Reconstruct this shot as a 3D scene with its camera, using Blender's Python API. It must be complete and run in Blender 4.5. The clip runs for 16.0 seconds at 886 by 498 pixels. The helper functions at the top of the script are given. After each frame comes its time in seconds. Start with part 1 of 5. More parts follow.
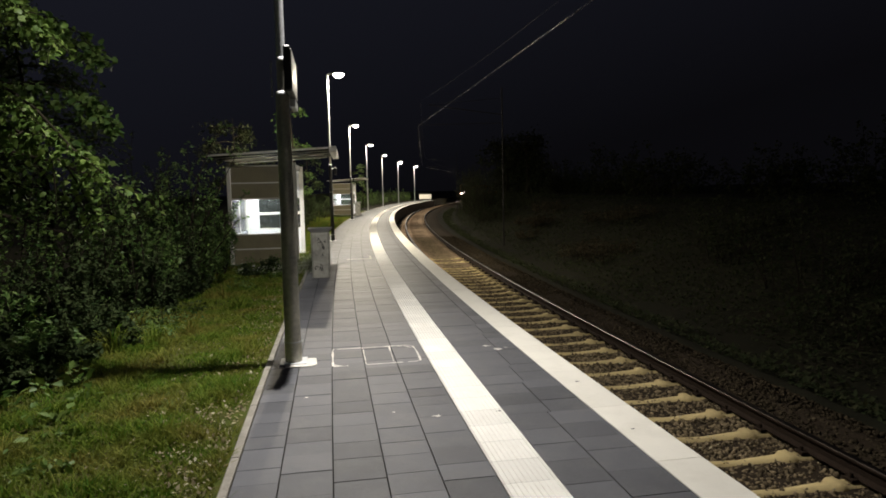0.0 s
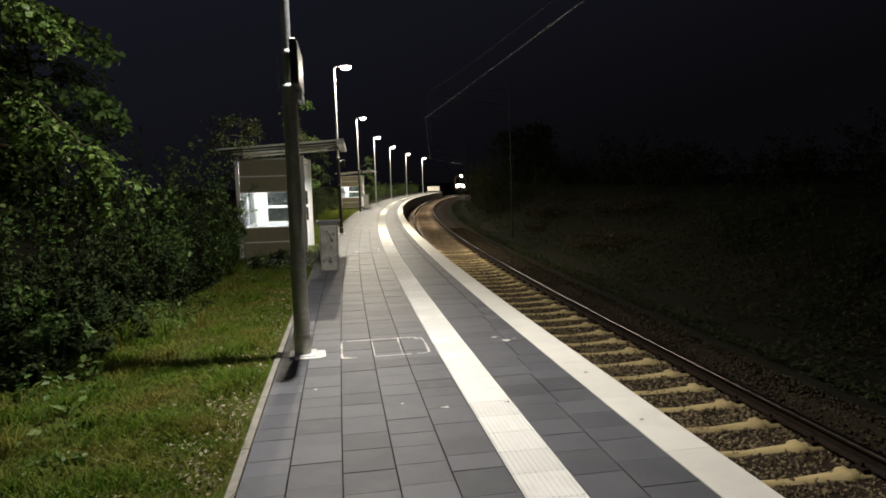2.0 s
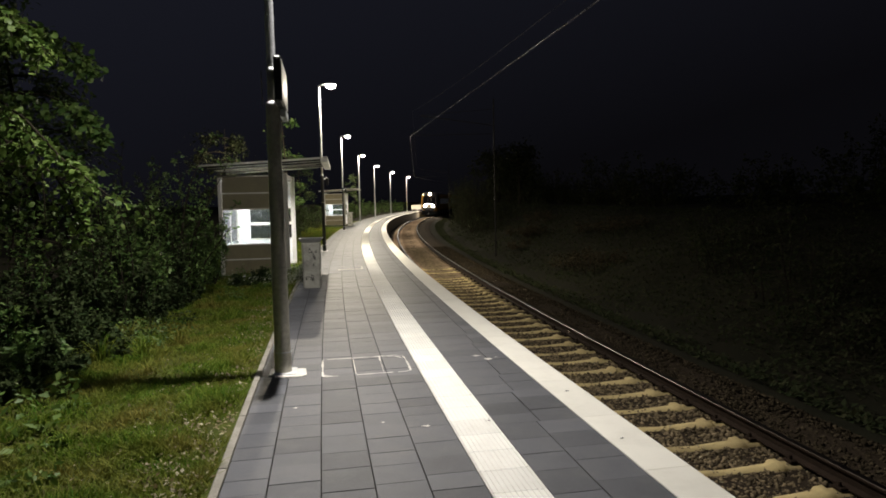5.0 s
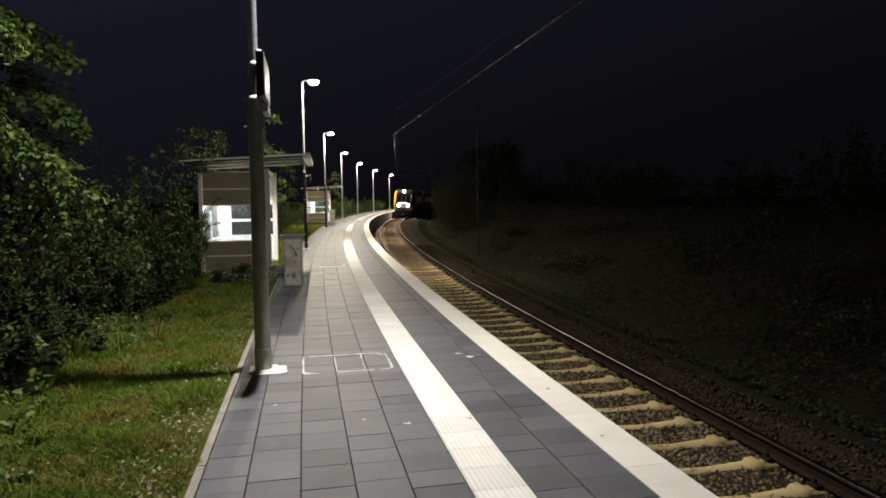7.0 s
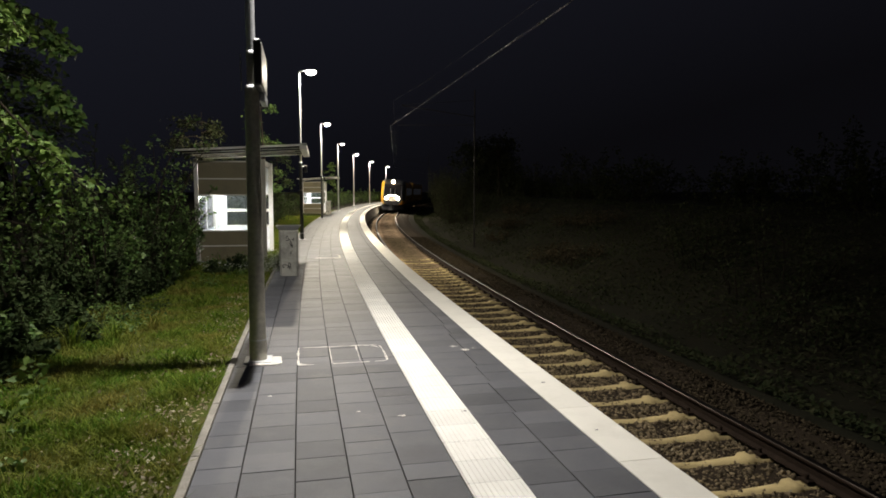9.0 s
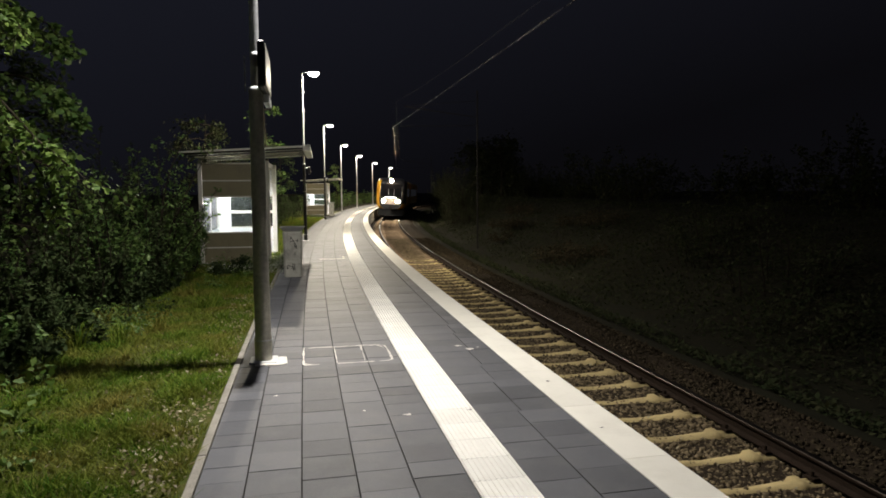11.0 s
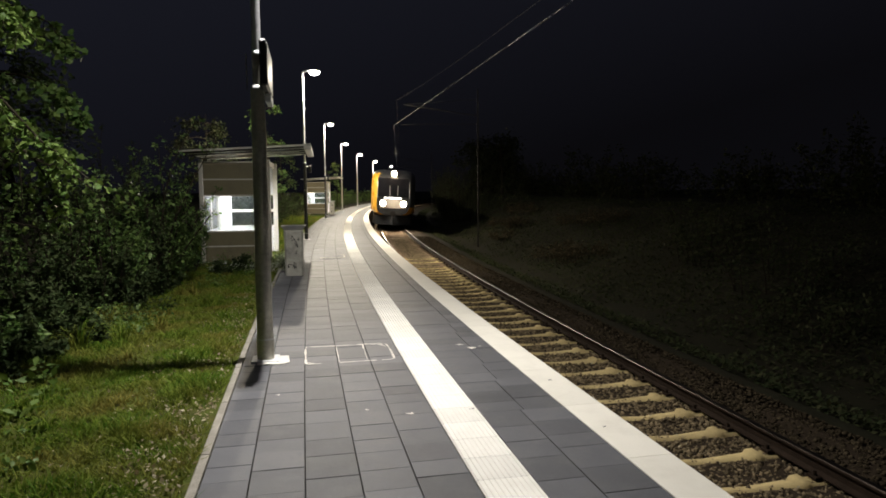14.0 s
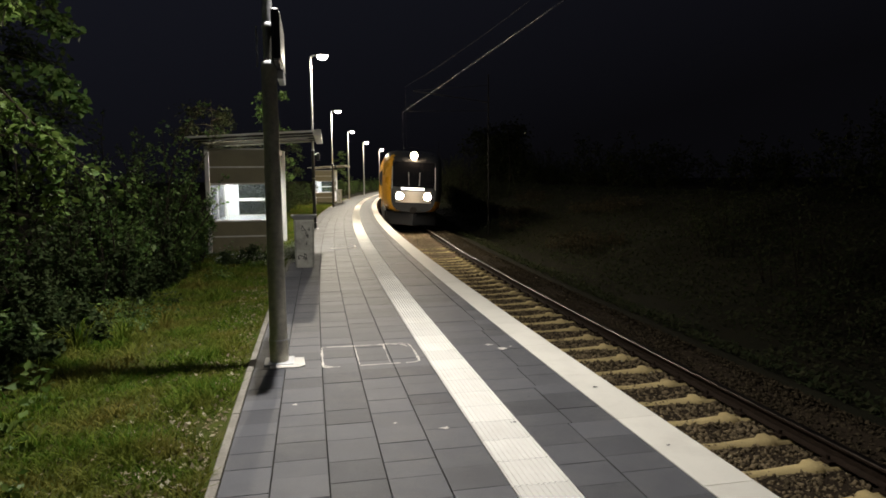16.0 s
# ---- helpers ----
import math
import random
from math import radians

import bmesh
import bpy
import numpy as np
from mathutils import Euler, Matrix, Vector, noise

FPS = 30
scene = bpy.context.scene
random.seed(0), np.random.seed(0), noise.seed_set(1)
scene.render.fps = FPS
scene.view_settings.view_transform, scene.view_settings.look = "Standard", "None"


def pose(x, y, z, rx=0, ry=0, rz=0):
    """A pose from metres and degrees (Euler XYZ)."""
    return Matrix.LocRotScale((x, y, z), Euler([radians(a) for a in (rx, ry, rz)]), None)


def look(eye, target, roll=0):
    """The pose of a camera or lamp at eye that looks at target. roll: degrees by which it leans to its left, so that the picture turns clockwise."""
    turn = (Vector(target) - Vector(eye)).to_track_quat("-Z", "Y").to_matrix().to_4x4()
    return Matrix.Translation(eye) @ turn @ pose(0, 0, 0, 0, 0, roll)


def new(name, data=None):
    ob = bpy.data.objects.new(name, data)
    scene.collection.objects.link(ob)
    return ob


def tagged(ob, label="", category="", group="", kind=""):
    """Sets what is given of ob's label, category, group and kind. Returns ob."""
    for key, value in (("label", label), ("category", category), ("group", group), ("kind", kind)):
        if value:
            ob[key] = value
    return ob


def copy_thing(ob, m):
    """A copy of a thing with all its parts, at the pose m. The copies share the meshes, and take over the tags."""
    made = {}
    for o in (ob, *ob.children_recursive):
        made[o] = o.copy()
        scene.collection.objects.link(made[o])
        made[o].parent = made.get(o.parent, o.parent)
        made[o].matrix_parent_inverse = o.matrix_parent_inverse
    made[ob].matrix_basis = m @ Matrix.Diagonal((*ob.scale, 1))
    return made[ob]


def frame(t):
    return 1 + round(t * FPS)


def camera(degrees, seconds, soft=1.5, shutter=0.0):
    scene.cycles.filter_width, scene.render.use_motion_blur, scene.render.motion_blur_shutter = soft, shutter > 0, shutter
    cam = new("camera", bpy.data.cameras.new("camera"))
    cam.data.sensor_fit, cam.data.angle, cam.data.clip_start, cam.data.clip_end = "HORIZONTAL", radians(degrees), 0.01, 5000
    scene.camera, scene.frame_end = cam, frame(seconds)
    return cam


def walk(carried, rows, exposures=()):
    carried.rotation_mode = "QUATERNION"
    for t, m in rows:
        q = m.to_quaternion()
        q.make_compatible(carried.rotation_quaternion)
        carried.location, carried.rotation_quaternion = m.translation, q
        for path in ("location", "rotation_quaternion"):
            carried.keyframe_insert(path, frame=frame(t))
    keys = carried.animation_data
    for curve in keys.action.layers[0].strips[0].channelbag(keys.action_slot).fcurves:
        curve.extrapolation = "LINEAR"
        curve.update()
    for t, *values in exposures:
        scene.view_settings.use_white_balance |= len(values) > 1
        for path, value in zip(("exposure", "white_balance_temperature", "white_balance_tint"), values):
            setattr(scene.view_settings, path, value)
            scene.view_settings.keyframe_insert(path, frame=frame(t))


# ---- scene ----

from math import sin, cos, atan2, pi, sqrt, tau

cam = camera(68.0, 16.0, soft=1.7)
PATH = [
    (0, (-0.008, 0.005, 1.605), (-0.087, 1.995, 1.427), -1.3),
    (0.5, (-0.007, 0.005, 1.605), (-0.082, 1.995, 1.418), -1.6),
    (1, (-0.013, 0.016, 1.591), (-0.09, 2.004, 1.387), -1.5),
    (1.5, (-0.006, 0.012, 1.6), (-0.101, 1.999, 1.39), -1.6),
    (2, (0.001, 0.007, 1.603), (-0.105, 1.994, 1.401), -1.8),
    (2.5, (-0.004, -0.003, 1.6), (-0.114, 1.986, 1.42), -1.8),
    (3, (-0.002, -0.013, 1.605), (-0.107, 1.977, 1.438), -1.6),
    (3.5, (-0.003, -0.012, 1.606), (-0.1, 1.979, 1.448), -1.5),
    (4, (0.007, -0.009, 1.604), (-0.08, 1.984, 1.452), -1.5),
    (6.5, (0.017, 0.003, 1.592), (0.008, 1.998, 1.446), -0.8),
    (7, (0.013, 0.008, 1.587), (0.011, 2.002, 1.435), -0.7),
    (7.5, (0.007, 0.01, 1.581), (0.009, 2.004, 1.429), -0.5),
    (8, (0.008, 0.016, 1.583), (0.015, 2.009, 1.419), -0.4),
    (8.5, (0.006, 0.013, 1.591), (0.018, 2.006, 1.421), -0.0),
    (9, (0.005, 0.021, 1.588), (0.016, 2.013, 1.413), 0.0),
    (11.5, (-0.003, 0.001, 1.577), (-0.003, 1.994, 1.405), -0.4),
    (12, (0.0, 0.001, 1.578), (0.0, 1.994, 1.404), -0.3),
    (12.5, (0.001, -0.002, 1.584), (0.001, 1.991, 1.412), -0.4),
    (13, (-0.007, 0.001, 1.577), (-0.005, 1.993, 1.406), -0.3),
    (13.5, (-0.017, -0.002, 1.584), (-0.014, 1.99, 1.41), -0.4),
    (14, (-0.018, 0.005, 1.582), (-0.018, 1.997, 1.405), -0.4),
    (14.5, (-0.049, 0.052, 1.571), (-0.046, 2.044, 1.389), -0.4),
    (15, (-0.11, 0.171, 1.576), (-0.105, 2.162, 1.381), -0.4),
    (15.5, (-0.136, 0.389, 1.564), (-0.154, 2.379, 1.366), -0.4),
    (16, (-0.226, 0.555, 1.564), (-0.243, 2.544, 1.353), -0.5),
]
walk(cam, [(t, look(eye, target, roll)) for t, eye, target, roll in PATH],
     exposures=((0, 0.07), (4, 0.07), (6.5, 0.13), (14.5, 0.17), (15.4, 0.15), (16, -0.10)))

# ---- the plan: platform and track follow one arc ----
CX, CY, RE = 361.1, 80.85, 367.9     # centre of the arc and radius of the platform's edge
RAIL_Z = -0.76                       # top of rail below the platform
TRACK = -1.48                        # track centre, measured outwards from the edge


def at(s, off, z=0.0):
    """Place s metres along the platform's edge, off metres outwards from it."""
    a = s / RE
    return Vector((CX - (RE + off) * cos(a), CY + (RE + off) * sin(a), z))


def turned(s, off, z=0.0):
    """Pose there: local x to the track, local y along the platform, away from the camera."""
    p = at(s, off, z)
    return pose(p.x, p.y, p.z, 0, 0, -math.degrees(s / RE))


# ---- night sky and lamps ----
world = bpy.data.worlds.new("night")
scene.world = world
world.use_nodes = True
wn = world.node_tree.nodes
wl = world.node_tree.links
bg = wn["Background"]
tc = wn.new("ShaderNodeTexCoord")
sep = wn.new("ShaderNodeSeparateXYZ")
ramp = wn.new("ShaderNodeValToRGB")
wl.new(tc.outputs["Generated"], sep.inputs[0])
side = wn.new("ShaderNodeMath")            # sky a little lighter on the platform's side
side.operation = "MULTIPLY_ADD"
wl.new(sep.outputs["X"], side.inputs[0])
side.inputs[1].default_value = -0.30
wl.new(sep.outputs["Z"], side.inputs[2])
wl.new(side.outputs[0], ramp.inputs[0])
ramp.color_ramp.elements[0].color = (0.0027, 0.0026, 0.0034, 1)
ramp.color_ramp.elements[1].color = (0.0095, 0.0102, 0.0160, 1)
ramp.color_ramp.elements[1].position = 0.55
wl.new(ramp.outputs[0], bg.inputs["Color"])
bg.inputs["Strength"].default_value = 1.0

LAMP_S = [-74.75, -58.9, -42.1, -26.0, -10.2, 6.5, 24.0]
LAMP_OFF = 2.52
LAMP_W = [345, 690, 680, 660, 650, 650, 650]
LAMP_COL = [(1.0, 0.955, 0.91), (1.0, 0.895, 0.715)]
# each lantern has one module aimed down and two aimed along the platform
for n, s in enumerate(LAMP_S):
    for tilt, share in ((0, 0.62), (48, 0.13 if n == 0 else 0.36), (-48, 0.36)):
        light = bpy.data.lights.new("platform_lamp_light", "AREA")
        light.shape, light.size = "DISK", 0.07
        if n == 0:
            light.spread = math.radians(152)
        light.energy = LAMP_W[n] * share
        light.color = LAMP_COL[0 if n == 0 else 1]
        ob = new("platform_lamp_light", light)
        ob.matrix_world = turned(s, LAMP_OFF - (0.25 if n == 0 else 0.42), 5.36) @ pose(0, 0, 0, 0, 3, 0) @ pose(0, 0, 0, tilt, 0, 0)
scene.view_settings.exposure = 0.0


# ---- materials ----
def nodes_of(name):
    m = bpy.data.materials.new(name)
    m.use_nodes = True
    nt = m.node_tree
    return m, nt, nt.nodes["Principled BSDF"]


def mat(name, color, rough=0.7, metal=0.0, var=0.25, scale=6.0, fine=60.0, bump=0.2, dirt=None, dirt_amount=0.0,
        per="", emit=0.0, emit_color=None, rough_var=0.1, spec=0.5):
    m, nt, b = nodes_of(name)
    L = nt.links.new
    tex = nt.nodes.new("ShaderNodeTexCoord")
    geo = nt.nodes.new("ShaderNodeNewGeometry")
    n1 = nt.nodes.new("ShaderNodeTexNoise")
    n1.inputs["Scale"].default_value = scale
    n1.inputs["Detail"].default_value = 6
    n2 = nt.nodes.new("ShaderNodeTexNoise")
    n2.inputs["Scale"].default_value = fine
    n2.inputs["Detail"].default_value = 4
    L(geo.outputs["Position"], n1.inputs["Vector"])
    L(tex.outputs["Object"], n2.inputs["Vector"])
    add = nt.nodes.new("ShaderNodeMath")
    add.operation = "ADD"
    L(n1.outputs["Fac"], add.inputs[0])
    L(n2.outputs["Fac"], add.inputs[1])
    last = add.outputs[0]
    if per:
        if per == "object":
            r = nt.nodes.new("ShaderNodeObjectInfo").outputs["Random"]
        else:
            r = geo.outputs["Random Per Island"]
        a2 = nt.nodes.new("ShaderNodeMath")
        a2.operation = "MULTIPLY_ADD"
        L(r, a2.inputs[0])
        a2.inputs[1].default_value = 0.9
        L(last, a2.inputs[2])
        last = a2.outputs[0]
    mr = nt.nodes.new("ShaderNodeMapRange")
    mr.inputs["From Min"].default_value = 0.6 if not per else 0.75
    mr.inputs["From Max"].default_value = 1.4 if not per else 2.1
    mr.inputs["To Min"].default_value = 1 - var
    mr.inputs["To Max"].default_value = 1 + var
    L(last, mr.inputs["Value"])
    mul = nt.nodes.new("ShaderNodeVectorMath")
    mul.operation = "SCALE"
    mul.inputs[0].default_value = color
    L(mr.outputs[0], mul.inputs["Scale"])
    out = mul.outputs[0]
    if dirt:
        n3 = nt.nodes.new("ShaderNodeTexNoise")
        n3.inputs["Scale"].default_value = scale * 0.6
        n3.inputs["Detail"].default_value = 8
        n3.inputs["Roughness"].default_value = 0.7
        L(geo.outputs["Position"], n3.inputs["Vector"])
        mr3 = nt.nodes.new("ShaderNodeMapRange")
        mr3.inputs["From Min"].default_value = 0.48
        mr3.inputs["From Max"].default_value = 0.72
        mr3.inputs["To Max"].default_value = dirt_amount
        L(n3.outputs["Fac"], mr3.inputs["Value"])
        mix = nt.nodes.new("ShaderNodeMix")
        mix.data_type = "RGBA"
        L(mr3.outputs[0], mix.inputs["Factor"])
        L(out, mix.inputs["A"])
        mix.inputs["B"].default_value = (*dirt, 1)
        out = mix.outputs["Result"]
    L(out, b.inputs["Base Color"])
    rr = nt.nodes.new("ShaderNodeMapRange")
    rr.inputs["From Min"].default_value = 0.3
    rr.inputs["From Max"].default_value = 0.7
    rr.inputs["To Min"].default_value = max(0.02, rough - rough_var)
    rr.inputs["To Max"].default_value = min(1, rough + rough_var)
    L(n1.outputs["Fac"], rr.inputs["Value"])
    L(rr.outputs[0], b.inputs["Roughness"])
    b.inputs["Metallic"].default_value = metal
    b.inputs["Specular IOR Level"].default_value = spec
    if bump:
        bp = nt.nodes.new("ShaderNodeBump")
        bp.inputs["Strength"].default_value = bump
        bp.inputs["Distance"].default_value = 0.01
        L(n2.outputs["Fac"], bp.inputs["Height"])
        L(bp.outputs[0], b.inputs["Normal"])
    if emit:
        b.inputs["Emission Color"].default_value = (*(emit_color or color), 1)
        b.inputs["Emission Strength"].default_value = emit
    return m


def leaf_mat(name, color, other, patch=None, gloss=0.35):
    m, nt, b = nodes_of(name)
    L = nt.links.new
    geo = nt.nodes.new("ShaderNodeNewGeometry")
    r = nt.nodes.new("ShaderNodeValToRGB")
    r.color_ramp.elements[0].color = (*color, 1)
    r.color_ramp.elements[1].color = (*other, 1)
    L(geo.outputs["Random Per Island"], r.inputs[0])
    col = r.outputs[0]
    if patch:
        n = nt.nodes.new("ShaderNodeTexNoise")
        n.inputs["Scale"].default_value = 1.7
        n.inputs["Detail"].default_value = 5
        L(geo.outputs["Position"], n.inputs["Vector"])
        mr = nt.nodes.new("ShaderNodeMapRange")
        mr.inputs["From Min"].default_value, mr.inputs["From Max"].default_value = 0.42, 0.66
        L(n.outputs["Fac"], mr.inputs["Value"])
        mix = nt.nodes.new("ShaderNodeMix")
        mix.data_type = "RGBA"
        L(mr.outputs[0], mix.inputs["Factor"])
        L(col, mix.inputs["A"])
        mix.inputs["B"].default_value = (*patch, 1)
        col = mix.outputs["Result"]
    L(col, b.inputs["Base Color"])
    b.inputs["Roughness"].default_value = 0.5
    b.inputs["Specular IOR Level"].default_value = gloss
    b.inputs["Roughness"].default_value = 0.5 if gloss > 0.2 else 0.8
    tr = nt.nodes.new("ShaderNodeBsdfTranslucent")
    L(col, tr.inputs["Color"])
    mx = nt.nodes.new("ShaderNodeMixShader")
    mx.inputs[0].default_value = 0.3
    L(b.outputs[0], mx.inputs[1])
    L(tr.outputs[0], mx.inputs[2])
    L(mx.outputs[0], nt.nodes["Material Output"].inputs["Surface"])
    return m


M = {}
M["slab"] = mat("grey_paving_slab", (0.094, 0.096, 0.104), 0.56, var=0.36, scale=5.0, fine=140, bump=0.35,
                dirt=(0.19, 0.185, 0.17), dirt_amount=0.28, per="object", spec=0.35, rough_var=0.03)
M["slab_far"] = mat("grey_paving_slab_far", (0.094, 0.096, 0.104), 0.56, var=0.36, scale=5.0, fine=140, bump=0.35,
                    dirt=(0.19, 0.185, 0.17), dirt_amount=0.28, per="island", spec=0.35, rough_var=0.03)
M["joint"] = mat("sand_joint", (0.022, 0.021, 0.019), 0.95, var=0.4, scale=8, fine=90, spec=0.05)
M["white_edge"] = mat("white_concrete_edge", (0.80, 0.77, 0.68), 0.55, var=0.06, scale=5, fine=120, bump=0.1,
                      dirt=(0.55, 0.52, 0.44), dirt_amount=0.35, per="object")
M["tactile"] = mat("white_tactile_slab", (0.78, 0.765, 0.71), 0.72, var=0.10, scale=4, fine=140, bump=0.1,
                   dirt=(0.58, 0.555, 0.49), dirt_amount=0.4, per="object", spec=0.3)
M["concrete"] = mat("old_concrete", (0.30, 0.28, 0.24), 0.85, var=0.3, scale=4, fine=80, bump=0.4,
                    dirt=(0.12, 0.11, 0.09), dirt_amount=0.6, spec=0.08)
M["cement"] = mat("pale_cement", (0.68, 0.655, 0.60), 0.8, var=0.2, scale=12, fine=150, bump=0.3,
                  dirt=(0.36, 0.34, 0.30), dirt_amount=0.45)
M["sleeper"] = mat("sleeper_concrete", (0.56, 0.445, 0.215), 0.85, var=0.2, scale=5, fine=90, bump=0.35,
                   dirt=(0.25, 0.18, 0.09), dirt_amount=0.5, per="object", spec=0.08)
M["sleeper_brown"] = mat("sleeper_brown_concrete", (0.27, 0.195, 0.13), 0.9, var=0.35, scale=5, fine=90, bump=0.35,
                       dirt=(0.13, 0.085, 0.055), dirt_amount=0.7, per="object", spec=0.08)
M["ballast"] = mat("ballast_stone", (0.165, 0.128, 0.076), 0.9, var=0.85, scale=5, fine=120, bump=0.5, per="island", spec=0.08)
M["shoulder"] = mat("dark_shoulder", (0.046, 0.036, 0.022), 0.95, var=0.85, scale=9, fine=50, bump=1.0, per="island", spec=0.05)
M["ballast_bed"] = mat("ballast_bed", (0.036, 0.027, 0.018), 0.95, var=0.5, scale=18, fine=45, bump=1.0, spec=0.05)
M["soil"] = mat("grassy_soil", (0.022, 0.022, 0.013), 0.95, var=0.5, scale=2.5, fine=40, bump=0.8,
                dirt=(0.03, 0.023, 0.015), dirt_amount=0.8, spec=0.08)
M["turf"] = mat("turf", (0.056, 0.07, 0.013), 0.95, var=0.7, scale=9, fine=70, bump=1.0,
                dirt=(0.105, 0.08, 0.035), dirt_amount=0.75, spec=0.08)
M["bare_soil"] = mat("bare_soil", (0.11, 0.082, 0.05), 0.95, var=0.5, scale=10, fine=60, bump=1.0, spec=0.05)
M["rust"] = mat("rusty_rail_web", (0.030, 0.021, 0.015), 0.85, metal=0.1, var=0.4, scale=9, fine=70, bump=0.4, spec=0.05)
M["railtop"] = mat("worn_rail", (0.055, 0.044, 0.035), 0.40, metal=1.0, var=0.25, scale=5, fine=60, bump=0.03, rough_var=0.05)
M["galv"] = mat("galvanised_steel", (0.58, 0.59, 0.60), 0.5, metal=0.25, var=0.2, scale=7, fine=40, bump=0.1)
M["pole_dark"] = mat("dark_steel_pole", (0.52, 0.50, 0.42), 0.40, metal=0.75, var=0.3, scale=4, fine=26, bump=0.05, rough_var=0.08)
M["post_paint"] = mat("dark_painted_post", (0.045, 0.044, 0.04), 0.42, var=0.3, scale=4, fine=30, bump=0.06)
M["alu"] = mat("brushed_aluminium", (0.55, 0.55, 0.53), 0.4, metal=0.6, var=0.15, scale=6, fine=60, bump=0.05)
M["panel"] = mat("olive_beige_panel", (0.255, 0.222, 0.128), 0.55, var=0.12, scale=3, fine=60, bump=0.06,
                 dirt=(0.11, 0.10, 0.075), dirt_amount=0.4)
M["panel_pale"] = mat("pale_beige_post", (0.42, 0.40, 0.33), 0.5, var=0.12, scale=5, fine=50, bump=0.05)
M["frame"] = mat("cream_steel_frame", (0.76, 0.73, 0.64), 0.45, var=0.1, scale=5, fine=50, bump=0.05)
M["roofsheet"] = mat("dull_roof_sheet", (0.05, 0.048, 0.045), 0.92, var=0.12, scale=4, fine=50, bump=0.05, spec=0.05)
M["cabinet"] = mat("stained_concrete_bin", (0.40, 0.39, 0.335), 0.7, var=0.25, scale=7, fine=60, bump=0.25,
                   dirt=(0.09, 0.09, 0.08), dirt_amount=0.7)
M["black"] = mat("matt_black", (0.012, 0.012, 0.013), 0.5, var=0.3, bump=0.05)
M["bark"] = mat("bark", (0.032, 0.026, 0.018), 0.9, var=0.45, scale=9, fine=60, bump=0.8, spec=0.08)
M["wire"] = mat("copper_wire", (0.085, 0.07, 0.056), 0.3, metal=1.0, var=0.1, bump=0)
M["yellow"] = mat("yellow_train_paint", (0.78, 0.39, 0.035), 0.3, var=0.05, scale=2, fine=30, bump=0.02,
                  dirt=(0.35, 0.18, 0.04), dirt_amount=0.25)
M["train_dark"] = mat("dark_train_paint_and_shade", (0.03, 0.032, 0.036), 0.35, var=0.2, scale=2, fine=30, bump=0.03)
M["train_pale"] = mat("pale_train_front_panel", (0.58, 0.52, 0.44), 0.4, var=0.08, scale=3, fine=30, bump=0.02)
M["train_glass"] = mat("dark_train_glass", (0.012, 0.012, 0.014), 0.06, var=0.1, bump=0, rough_var=0.02)
M["train_window"] = mat("lit_train_window", (0.05, 0.05, 0.055), 0.1, var=0.1, bump=0, rough_var=0.02, emit=0.008, emit_color=(0.8, 0.85, 1.0))
M["steel_dark"] = mat("sooty_steel", (0.03, 0.027, 0.024), 0.7, metal=0.4, var=0.4, scale=6, fine=50, bump=0.3)
M["headlight"] = mat("headlight_glow", (1, 0.95, 0.85), 0.3, var=0, bump=0, emit=420.0, emit_color=(1.0, 0.86, 0.66))
M["toplight"] = mat("top_light_glow", (1, 0.9, 0.75), 0.3, var=0, bump=0, emit=300.0, emit_color=(1.0, 0.72, 0.45))
M["display"] = mat("display_glow", (1, 1, 1), 0.3, var=0, bump=0, emit=4.0, emit_color=(1.0, 0.95, 0.88))
M["lens"] = mat("lamp_lens_glow", (1, 1, 1), 0.3, var=0, bump=0, emit=60.0, emit_color=(1.0, 0.9, 0.72))
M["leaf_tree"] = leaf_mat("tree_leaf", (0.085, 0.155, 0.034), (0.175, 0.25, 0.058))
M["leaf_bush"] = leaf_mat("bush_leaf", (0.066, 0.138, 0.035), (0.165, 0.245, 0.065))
# little light on the far bank and back trees is put into this colour
M["leaf_dim"] = leaf_mat("dim_leaf", (0.036, 0.052, 0.022), (0.075, 0.078, 0.038), gloss=0.08)
# darker copy of the bush leaf, with the shade put into its colour
M["leaf_shade"] = leaf_mat("shaded_leaf", (0.030, 0.053, 0.018), (0.068, 0.09, 0.034), gloss=0.14)
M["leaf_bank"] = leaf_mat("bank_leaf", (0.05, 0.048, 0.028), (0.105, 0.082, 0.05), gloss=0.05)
# pale tone also holds the shelter's light on the leaves
M["leaf_pale"] = leaf_mat("pale_flower_and_lit_leaf", (0.25, 0.3, 0.15), (0.6, 0.6, 0.5))
M["leaf_weed"] = leaf_mat("weed_leaf", (0.075, 0.15, 0.03), (0.16, 0.23, 0.05))
M["grass"] = leaf_mat("grass_blade", (0.052, 0.132, 0.011), (0.18, 0.235, 0.03), (0.205, 0.188, 0.042), gloss=0.12)
M["litter"] = leaf_mat("dry_leaf", (0.17, 0.125, 0.055), (0.46, 0.41, 0.26))


